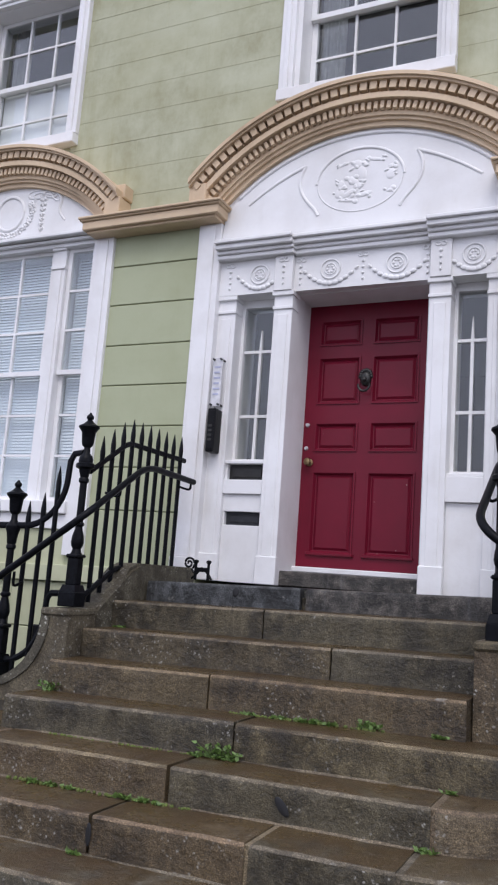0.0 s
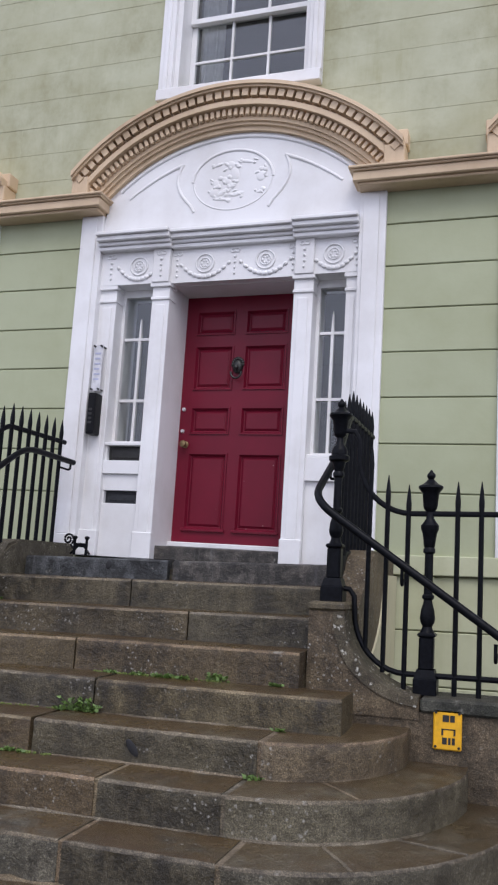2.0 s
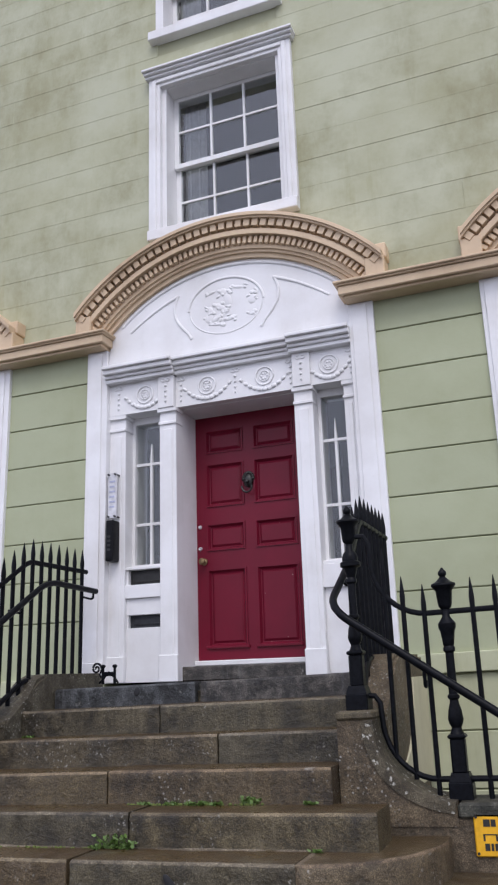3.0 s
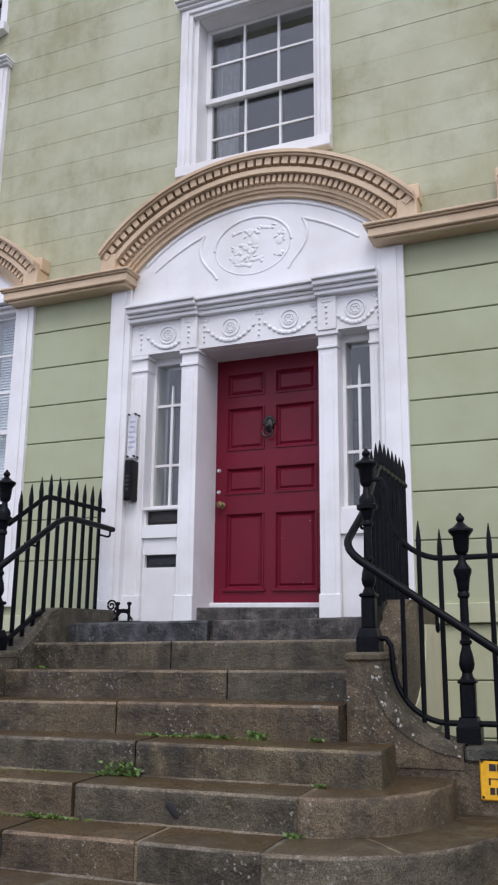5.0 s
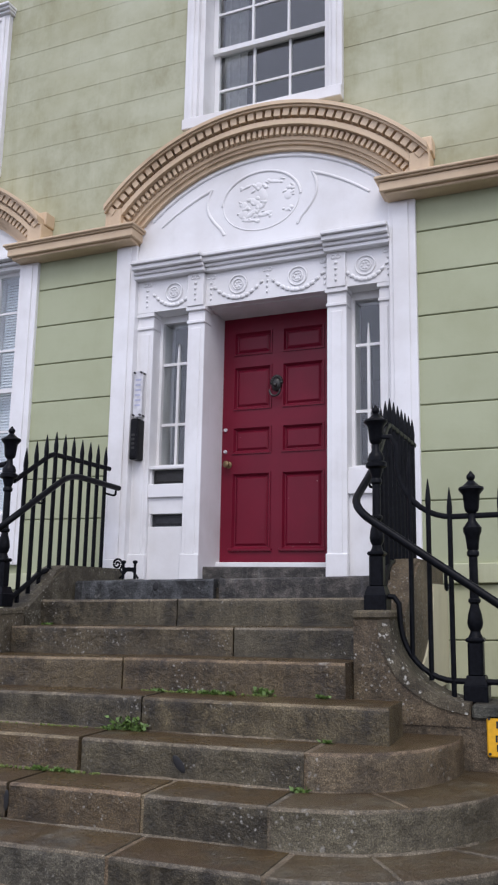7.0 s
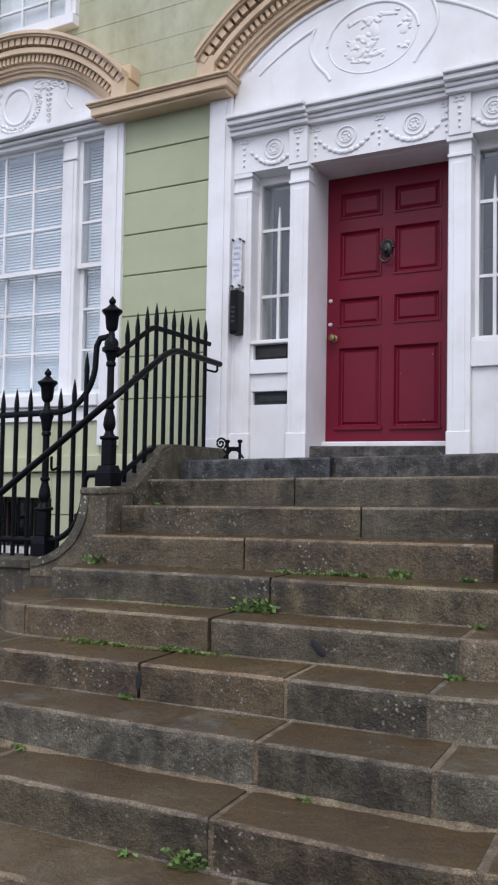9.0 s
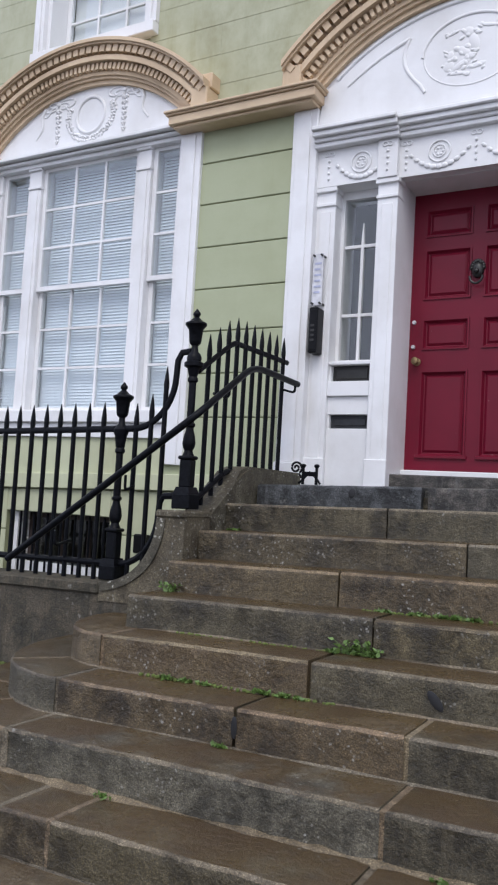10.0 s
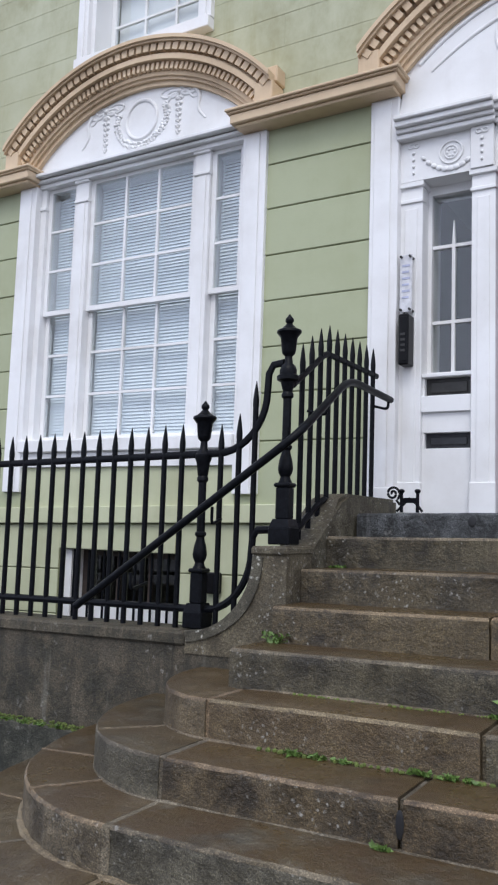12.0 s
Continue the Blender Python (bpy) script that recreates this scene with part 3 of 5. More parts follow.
    for z, mt in ((3.28, GREY_PLASTIC), (3.46, GREY_PLASTIC)):
        bm = bmesh.new()
        bmesh.ops.create_cone(bm, cap_ends=True, segments=14, radius1=0.016, radius2=0.012, depth=0.018, matrix=Matrix.Translation((x0 + 0.052, y - 0.009, z)) @ Matrix.Rotation(radians(90), 4, "X"))
        part("lock", bm, mt, d, "small round lock cylinder", True)
    bm = bmesh.new()
    for k in (0, 1):
        p, q = ((DX - 0.40, DX - mid + 0.015), (DX + mid - 0.015, DX + 0.41))[k]
        box(bm, p, q, y - 0.022, y + 0.005, 2.473, 2.50, 0.006)
    part("rail_bead", bm, CRIMSON, d)
    return d


front_door()
# ---- steps ----
EDGE = [(-0.76, 2.24), (-1.11, 2.107), (-1.39, 1.95), (-1.665, 1.795), (-1.925, 1.63), (-2.195, 1.47), (-2.49, 1.315), (-2.785, 1.16), (-3.08, 0.995), (-3.38, 0.83), (-3.68, 0.665)]
SIDE = [1.10, 1.10, 1.10, 1.10, 1.16, 0, 0, 0, 0, 0, 0]
MORE = [0, 0, 0, 0, 0.21, 0.07, 0.07, 0.07, 0.07, 0.07, 0.07]   # the ends on the right reach farther
ROUND = [0, 0, 0, 0, 0, 0.50, 0.77, 1.02, 1.29, 1.56, 1.83]
WALL_Y = -1.535
JOINTS = [[-0.02], [-0.105], [0.39], [-0.133], [0.14], [-1.0, -0.02, 1.08], [-1.035, -0.19, 0.485, 1.035], [-1.0, 0.51, 0.605, 1.13], [-0.80, -0.56, 0.50, 1.33], [-0.9, 0.6], [-0.4, 0.9]]
steps = empty("front_steps", "worn wet granite steps with rounded ends, weeds in the joints", "steps", kind="structure", at=(0, -1.5, GROUND))


def front_line(k, x):
    """y of a step's front edge at x."""
    y = EDGE[k][0]
    if ROUND[k]:
        d = abs(x) - 1.06
        if d > 0:
            d = min(1, d / (ROUND[k] + (MORE[k] if x > 0 else 0)))
            return WALL_Y + (y - WALL_Y) * math.sqrt(max(0, 1 - d ** 2.2))
    return y


def stone_block(k, a, b, rng):
    z1 = EDGE[k][1]
    z0 = EDGE[k + 1][1] - 0.02 if k + 1 < len(EDGE) else GROUND - 0.02
    back = EDGE[k - 1][0] + 0.03 if k else 0.02
    tilt, lift = rng.uniform(-0.002, 0.002), rng.uniform(-0.002, 0.002)
    gap = 0.019 if k == 0 else 0.008 if k > 4 else 0.0035
    lo, hi = a + gap, b - gap
    xs = [lo + (hi - lo) * i / max(2, int((b - a) / 0.05)) for i in range(max(2, int((b - a) / 0.05)) + 1)]
    if ROUND[k]:
        xs = [x for x in xs if abs(x) <= 1.06] + [lo, hi]
        for i in range(1, 15):
            t = math.sin(i / 14 * math.pi / 2)
            xs += [1.06 + (ROUND[k] + MORE[k]) * t, -1.06 - ROUND[k] * t]
        xs = sorted({round(x, 4) for x in xs if lo <= x <= hi})
    front = []
    for x in xs:
        front.append((x, front_line(k, x) + rng.uniform(-0.004, 0.004) + 0.007 * noise.noise((x * 2.1, k * 3.3, 0.5)) + 0.004 * noise.noise((x * 9, k, 2))))
    back = back if not ROUND[k] else max(back, WALL_Y + 0.02)
    if k == 0:
        front = [(x, y + 0.016 * noise.noise((x * 5, 1.5, 0.2)) + 0.008 * noise.noise((x * 17, 2.5, 0.7))) for x, y in front]
    bm = bmesh.new()
    # riser, worn nosing, then the tread back to the next riser
    nose = 0.013
    layers = [(z0, 0.0), (z1 - 0.05, 0.003), (z1 - nose, 0.0), (z1 - 0.004, nose * 0.45), (z1, nose)]
    m = len(front)
    rings = []
    for z, ins in layers:
        ring = []
        for i, (x, y) in enumerate(front):
            jx = ins * (0.45 if i == 0 else -0.45 if i == m - 1 else 0)
            dz = tilt * (x - (a + b) / 2) + lift + 0.004 * noise.noise((x * 1.3, k * 5.1, 7)) + rng.uniform(-0.001, 0.001) if z > z0 else 0
            ring.append(bm.verts.new((x + jx, y + ins + (rng.uniform(-0.003, 0.003) if z0 < z < z1 else 0), z + dz)))
        rings.append(ring)
    for t in (0.5, 1.0):
        ring = []
        for i, (x, y) in enumerate(front):
            e = max(back, y + nose + 0.004)
            v = rings[4][i].co
            ring.append(bm.verts.new((v.x, v.y + (e - v.y) * t, v.z + (0.004 if t < 1 else 0) * noise.noise((x * 3, k, 3)))))
        rings.append(ring)
    rings.append([bm.verts.new((v.co.x, v.co.y, z0)) for v in rings[-1]])
    for q, (r, s) in enumerate(zip(rings, rings[1:])):
        for i in range(m - 1):
            f = bm.faces.new((r[i], r[i + 1], s[i + 1], s[i]))
            f.material_index = 1 if k and q in (2, 3) else 0
    for i in (0, m - 1):
        bm.faces.new([r[i] for r in rings])
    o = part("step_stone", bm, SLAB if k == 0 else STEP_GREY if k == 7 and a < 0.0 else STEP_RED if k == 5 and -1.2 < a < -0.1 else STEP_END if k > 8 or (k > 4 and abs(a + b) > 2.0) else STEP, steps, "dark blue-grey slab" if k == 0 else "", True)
    o.data.materials.append(EDGE_WORN_LIT)


rng = random.Random(4)
for k in range(len(EDGE)):
    half = SIDE[k] or 1.06 + ROUND[k]
    xs = [-half] + JOINTS[k] + [half + MORE[k]]
    if ROUND[k]:
        xs = sorted(set(xs + [-1.08]))
        xs = [x for i, x in enumerate(xs) if i == 0 or x - xs[i - 1] > 0.15]
    for a, b in zip(xs, xs[1:]):
        stone_block(k, a, b, rng)
    # mortar bed behind the stones
    bm = bmesh.new()
    y, z = EDGE[k]
    back = EDGE[k - 1][0] + 0.05 if k else 0.0
    w = min(half - 0.01, 1.06 + ROUND[k] * 0.1)
    box(bm, -w, w, y + (0.03 if k else 0.09), back, (EDGE[k + 1][1] - 0.03) if k + 1 < len(EDGE) else GROUND, z - 0.012)
    part("mortar_joint", bm, MORTAR if k > 2 else SLAB, steps)
    # flush pointing in the upright joints of the lower steps
    for x in [q for q in xs[1:-1] if k > 4]:
        yf = front_line(k, x)
        if abs(x + 0.02) > 0.02 and abs(x + 0.19) > 0.02:
            part("mortar_joint", boxed(x - 0.0175, x + 0.0175, yf + 0.005, max(back - 0.03, yf + 0.05), (EDGE[k + 1][1] - 0.01) if k + 1 < len(EDGE) else GROUND, z - 0.002, 0.003), MORTAR, steps)
    # ragged mortar fillet at the foot of the riser
    if 3 < k < 9:
        n = 90
        lim = 1.06 + ROUND[k] * 0.9
        zf = EDGE[k + 1][1]
        wide = 0.032 if k == 7 else 0.010
        rows = []
        bm = bmesh.new()
        for i in range(n + 1):
            x = -lim + 2 * lim * i / n
            y = front_line(k, x)
            w = max(0.002, wide * (0.55 + 0.9 * noise.noise((x * 2.3, k * 1.7, 4)) + 0.5 * noise.noise((x * 11, k, 1))))
            rows.append([bm.verts.new(p) for p in ((x, y + 0.01, zf + 0.004 + w * 0.55), (x, y - 0.005, zf + 0.003 + w * 0.5), (x, y - w, zf + 0.004), (x, y - w - 0.004, zf - 0.006), (x, y + 0.01, zf - 0.006))])
        for r, t in zip(rows, rows[1:]):
            for i in range(5):
                bm.faces.new((r[i], t[i], t[(i + 1) % 5], r[(i + 1) % 5]))
        bm.faces.new(rows[0])
        bm.faces.new(rows[-1][::-1])
        part("mortar_fillet", bm, MORTAR, steps, "", True)
# radial joints across the rounded ends of the treads
for k in (6, 7, 8):
    for s in (-1, 1):
        for f in ((0.62,) if k == 6 else (0.5, 0.86)):
            x1, x0 = s * (1.06 + ROUND[k] * f), s * (1.06 + ROUND[k - 1] * f * 0.9)
            p, q = Vector((x0, front_line(k - 1, x0) + 0.01, 0)), Vector((x1, front_line(k, x1) + 0.012, 0))
            n = Vector((-(q - p).y, (q - p).x, 0)).normalized()
            z = EDGE[k][1]
            bm = bmesh.new()
            rows = []
            for i in range(13):
                c = p.lerp(q, i / 12) + n * 0.006 * noise.noise((i * 0.6, k, s + f))
                w = 0.008 + 0.003 * noise.noise((i * 0.9, k + 4, s + f))
                rows.append([bm.verts.new((c + n * u * w) + Vector((0, 0, z + h))) for u, h in ((-1, -0.01), (-0.9, 0.003), (0, 0.0055), (0.9, 0.003), (1, -0.01))])
            for a, b in zip(rows, rows[1:]):
                for i in range(5):
                    bm.faces.new((a[i], b[i], b[(i + 1) % 5], a[(i + 1) % 5]))
            bm.faces.new(rows[0])
            bm.faces.new(rows[-1][::-1])
            bmesh.ops.recalc_face_normals(bm, faces=bm.faces[:])
            part("mortar_line", bm, MORTAR, steps)
bm = boxed(-1.10, 1.10, -0.70, 0.5, 0.1, 2.18)
part("core", bm, STEP, steps)
settle(steps)

# ---- dwarf walls with swept pedestals ----
def dwarf_wall(s):
    w = empty("dwarf_wall", "dark weathered rendered dwarf wall with lichened stone coping", "low wall", "dwarf walls", kind="structure", at=(s * 3, -1.3, GROUND))
    end = 7.6 if s < 0 else 7.0
    bm = bmesh.new()
    a, b = sorted((s * 1.10, s * end))
    box(bm, a, b, -1.42, -1.16, 0.0, 1.335)
    part("rendered_face", bm, RENDER if s < 0 else BROWN_WALL, w)
    a, b = sorted((s * 1.66, s * end))
    part("coping", boxed(a, b, -1.44, -1.15, 1.335, 1.405, 0.012), RENDER, w)
    a, b = sorted((s * 1.9, s * end))
    part("plinth", boxed(a, b, -1.47, -1.40, 0.0, 0.86, 0.02), RENDER, w)
    # swept pedestal, concave towards the street wall
    pts = [(1.10, 1.30), (1.655, 1.30)]
    sweep = [(1.655 - 0.375 * math.sin(k / 12 * math.pi / 2), 1.405 + 0.37 * (1 - math.cos(k / 12 * math.pi / 2))) for k in range(13)]
    pts += sweep + [(1.275, 1.83), (1.10, 1.83)]
    bm = prism(bmesh.new(), [(s * u, v) for u, v in pts], lambda u, v, q: (u, q, v), -1.427, -1.155)
    part("pedestal", bm, PIER, w, "grey granite sweep with pale lichen")
    part("cap_stone", boxed(min(s * 1.095, s * 1.29), max(s * 1.095, s * 1.29), -1.442, -1.15, 1.79, 1.835, 0.012), PIER, w)
    rim = sweep + [(1.277, 1.79)]
    inner = [(u - 0.055 * min(1, 0.2 + k / 8), v - 0.052 * max(0.25, 1 - k / 12)) for k, (u, v) in enumerate(rim)]
    part("moulded_rim", prism(bmesh.new(), [(s * u, v) for u, v in rim + inner[::-1]], lambda u, v, q: (u, q, v + 0.004), -1.437, -1.15), RIM, w, "pale lichen-crusted stone rim")
    # parapet up to the landing
    pts = [(-1.16, 0.2), (-1.16, 1.83), (-1.05, 1.87), (-0.93, 1.98), (-0.82, 2.085), (-0.72, 2.12), (0.0, 2.12), (0.0, 0.2)]
    bm = prism(bmesh.new(), pts, lambda u, v, q: (q, u, v), min(s * 1.10, s * 1.30), max(s * 1.10, s * 1.30))
    bmesh.ops.bevel(bm, geom=[e for e in bm.edges if abs(e.verts[0].co.x - e.verts[1].co.x) < 0.01 and min(v.co.z for v in e.verts) > 1.5], offset=0.02, segments=2, affect="EDGES")
    part("parapet", bm, PIER, w)
    # painted plaster under a bowed edge on the outer side of the parapet
    arc = [(-1.02 + 0.62 * math.sin(k / 10 * math.pi / 2), 1.98 - 0.50 * math.cos(k / 10 * math.pi / 2)) for k in range(11)]
    pts = [(-1.02, 1.36)] + arc + [(0.08, 1.98), (0.08, 1.36)]
    part("plaster_skin", prism(bmesh.new(), pts, lambda u, v, q: (q, u, v), min(s * 1.298, s * 1.312), max(s * 1.298, s * 1.312)), PALE_PLASTER, w, "pale yellow painted plaster")
    return settle(w, -0.105, 0.225 if s < 0 else 0.21)


for s in (-1, 1):
    dwarf_wall(s)

# ---- railings ----
def spear(bm, x, y, z0, z1, r=0.0150, seg=8):
    return lathe(bm, [(r, z0), (r, z1 - 0.135), (r * 1.08, z1 - 0.125), (r * 1.08, z1 - 0.10), (r * 0.7, z1 - 0.05), (0.002, z1)], x, y, seg)


def post(x, y, z0, z1, parent, big):
    """Cast post: square pedestal, vase, slim shaft and urn finial."""
    h = z1 - z0
    w = 0.058 if big else 0.057
    bm = bmesh.new()
    box(bm, x - w, x + w, y - w, y + w, z0, z0 + 0.085, 0.006)
    prism_pts = [(-1, -1), (1, -1), (1, 1), (-1, 1)]
    a = [bm.verts.new((x + u * (w - 0.004), y + v * (w - 0.004), z0 + 0.085)) for u, v in prism_pts]
    b = [bm.verts.new((x + u * 0.042, y + v * 0.042, z0 + 0.125)) for u, v in prism_pts]
    for k in range(4):
        bm.faces.new((a[k], a[(k + 1) % 4], b[(k + 1) % 4], b[k]))
    box(bm, x - 0.036, x + 0.036, y - 0.036, y + 0.036, z0 + 0.12, z0 + 0.285, 0.01)
    box(bm, x - 0.044, x + 0.044, y - 0.044, y + 0.044, z0 + 0.28, z0 + 0.302, 0.008)
    p = part("post", bm, IRON, parent, "cast iron post with square pedestal and urn finial")
    zc = z0 + 0.302
    top = z1
    prof = [(0.036, zc), (0.028, zc + 0.015), (0.024, zc + 0.03), (0.034, zc + 0.05), (0.038, zc + 0.07), (0.033, zc + 0.11), (0.023, zc + 0.145), (0.021, zc + 0.16), (0.030, zc + 0.17), (0.030, zc + 0.182), (0.022, zc + 0.19)]
    zr = top - 0.30
    prof += [(0.021, zr - 0.13), (0.03, zr - 0.12), (0.03, zr - 0.105), (0.024, zr - 0.095)]
    part("shaft", lathe(bmesh.new(), prof, x, y, 16), IRON, p, "", True)
    if big:
        prof = [(0.022, zr - 0.10), (0.034, zr - 0.055), (0.036, zr - 0.045), (0.055, zr - 0.035), (0.056, zr - 0.015), (0.042, zr - 0.005), (0.043, zr + 0.015), (0.036, zr + 0.035), (0.022, zr + 0.05), (0.018, zr + 0.085)]
    else:
        prof = [(0.022, zr - 0.10), (0.028, zr - 0.09), (0.031, zr - 0.06), (0.036, zr - 0.025), (0.044, zr - 0.005), (0.045, zr + 0.015), (0.034, zr + 0.03), (0.02, zr + 0.05), (0.018, zr + 0.085)]
    part("knop", lathe(bmesh.new(), prof, x, y, 16), IRON, p, "", True)
    zf = zr + 0.085
    prof = [(0.018, zf), (0.032, zf + 0.014), (0.036, zf + 0.03), (0.042, zf + 0.095), (0.052, zf + 0.108), (0.063, zf + 0.122), (0.061, zf + 0.132), (0.040, zf + 0.142), (0.026, zf + 0.155), (0.014, zf + 0.168), (0.022, zf + 0.18), (0.021, zf + 0.192), (0.010, zf + 0.205), (0.004, zf + 0.215)]
    part("urn_finial", lathe(bmesh.new(), prof, x, y, 16), IRON, p, "", True)
    return p


FY = -1.30


def railing(s):
    r = empty("railing", "black painted wrought iron railing with spear tops and urn posts", "railing", "entrance railings", at=(s * 1.6, FY, 1.405))
    far = 7.4 if s < 0 else 6.8
    p2x, p1x = s * 1.19, s * 1.67
    thick = 0.015 if s < 0 else 0.0128
    post(p2x, -1.295, 1.835, 2.985 if s < 0 else 2.915, r, True)
    post(p1x, FY, 1.405, 2.58 if s < 0 else 2.525, r, False)
    # street rails
    def rail(name, pts, rad, flat=1.0):
        part(name, tube(bmesh.new(), pts, rad, 8, flat), IRON, r, "", True)
    sweep_top = [(s * far, FY, 2.30), (s * 1.58, FY, 2.30)] + [(s * (1.58 - 0.28 * math.sin(t)), FY, 2.30 + 0.30 * (1 - math.cos(t))) for t in [k * math.pi / 20 for k in range(1, 11)]] + [(s * 1.295, FY, 2.69), (s * 1.27, FY, 2.735), (s * 1.21, FY, 2.74)]
    rail("top_rail", sweep_top, 0.0155 if s < 0 else 0.011, 1.3)
    o = 0.03 if s < 0 else -0.03
    sweep_bot = [(s * far, FY, 1.50), (s * (1.60 + o), FY, 1.50)] + [(s * (1.60 + o - 0.265 * math.sin(t)), FY, 1.50 + 0.30 * (1 - math.cos(t))) for t in [k * math.pi / 20 for k in range(1, 11)]] + [(s * (1.33 + o), FY, 1.87), (s * (1.305 + o), FY, 1.905), (s * 1.21, FY, 1.91)]
    rail("bottom_rail", sweep_bot, 0.0165 if s < 0 else 0.012, 1.2)
    xs = []
    x = 1.805
    while x < far:
        xs.append(x)
        x += 0.1143
    for x in xs:
        part("bar", spear(bmesh.new(), s * x, FY, 1.39, 2.465, thick), IRON, r, "", True)
    for x, top, bot in ((1.562, 2.45, 1.42), (1.456, 2.50, 1.50)):
        part("bar", spear(bmesh.new(), s * x, FY, bot, top, thick), IRON, r, "", True)
    part("bar", spear(bmesh.new(), s * 1.365, FY, 1.60, 2.66, thick), IRON, r, "", True)
    # side railing, up the slope and along the landing
    sx = s * 1.20 if s < 0 else 1.15
    zs = 2.88 if s < 0 else 2.905
    top = [(p2x, -1.24, zs - 0.245), (sx, -0.84, zs), (sx, -0.10, zs)]
    rail("top_rail", rounded(top, 4, 0.06), 0.014, 1.3)
    bot = [(p2x, -1.22, zs - 1.005), (sx, -0.86, zs - 0.805), (sx, -0.10, zs - 0.785)]
    rail("bottom_rail", rounded(bot, 4, 0.06), 0.018)
    n = 10
    for k in range(n):
        y = -1.14 + (k + 0.2) * 1.06 / n
        zt = zs if y > -0.84 else zs + (y + 0.84) * 0.61
        zb = zs - 0.845 if y > -0.80 else zs - 0.845 + (y + 0.80) * 0.55
        part("bar", spear(bmesh.new(), sx, y, zb, zt + 0.165), IRON, r, "", True)
    # round handrail bracketed to the bars
    hx = s * 1.10
    pts = [(hx, -0.12, zs - 0.16), (hx, -0.755, zs - 0.14), (s * (1.06 if s < 0 else 1.09), -1.42, 2.36), (s * 2.34, -1.47, 1.49)]
    h = part("handrail", tube(bmesh.new(), rounded(pts, 7, 0.14), 0.021, 10), IRON, r, "round black handrail", True)
    for p, q in (((hx, -0.16, zs - 0.16), (sx, -0.16, zs - 0.195)), ((s * 1.09, -1.05, 2.58), (sx, -1.05, 2.53)), ((s * 1.55, -1.385, 2.02), (s * 1.55, FY, 1.96)), ((s * 2.0, -1.44, 1.68), (s * 2.0, FY, 1.62))):
        v, w = Vector(p), Vector(q)
        part("bracket", tube(bmesh.new(), rounded([v, Vector((v.x, v.y, w.z - 0.03)), w], 4, 0.03), 0.009, 6), IRON, h, "", True)
    return settle(r, -0.105, 0.232 if s < 0 else 0.205)


for s in (-1, 1):
    railing(s)
BROWN = plain("dark_brown_wood", (0.05, 0.035, 0.028), 0.6)
# ---- windows ----
def sash(parent, x0, x1, z0, z1, y, cols, rows, stile=0.045, bar=0.02, mat=WHITE):
    """One glazed sash: frame, astragals, panes."""
    f = bmesh.new()
    box(f, x0, x0 + stile, y, y + 0.04, z0, z1)
    box(f, x1 - stile, x1, y, y + 0.04, z0, z1)
    box(f, x0 + stile, x1 - stile, y, y + 0.04, z0, z0 + stile)
    box(f, x0 + stile, x1 - stile, y, y + 0.04, z1 - stile * 0.8, z1)
    fr = part("sash", f, mat, parent)
    gx0, gx1, gz0, gz1 = x0 + stile, x1 - stile, z0 + stile, z1 - stile * 0.8
    for k in range(1, cols):
        x = gx0 + (gx1 - gx0) * k / cols
        part("astragal", boxed(x - bar / 2, x + bar / 2, y + 0.004, y + 0.034, gz0, gz1), mat, fr)
    for k in range(1, rows):
        z = gz0 + (gz1 - gz0) * k / rows
        part("astragal", boxed(gx0, gx1, y + 0.006, y + 0.032, z - bar / 2, z + bar / 2), mat, fr)
    for i in range(cols):
        for j in range(rows):
            u, w = (gx1 - gx0) / cols, (gz1 - gz0) / rows
            g = part("pane", boxed(gx0 + u * i, gx0 + u * (i + 1), y + 0.017, y + 0.021, gz0 + w * j, gz0 + w * (j + 1)), GLASS, fr)
            g.visible_shadow = False


# closed box behind the glass, its dimness painted in with DARK_ROOM
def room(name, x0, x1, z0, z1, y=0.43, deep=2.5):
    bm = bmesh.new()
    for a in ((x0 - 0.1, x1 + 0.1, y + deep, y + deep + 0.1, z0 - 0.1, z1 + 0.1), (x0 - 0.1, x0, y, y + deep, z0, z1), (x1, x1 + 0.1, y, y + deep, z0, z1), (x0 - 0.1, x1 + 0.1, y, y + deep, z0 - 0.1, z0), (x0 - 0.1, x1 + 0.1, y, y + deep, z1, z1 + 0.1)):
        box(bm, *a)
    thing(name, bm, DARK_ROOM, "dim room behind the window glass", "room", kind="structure")


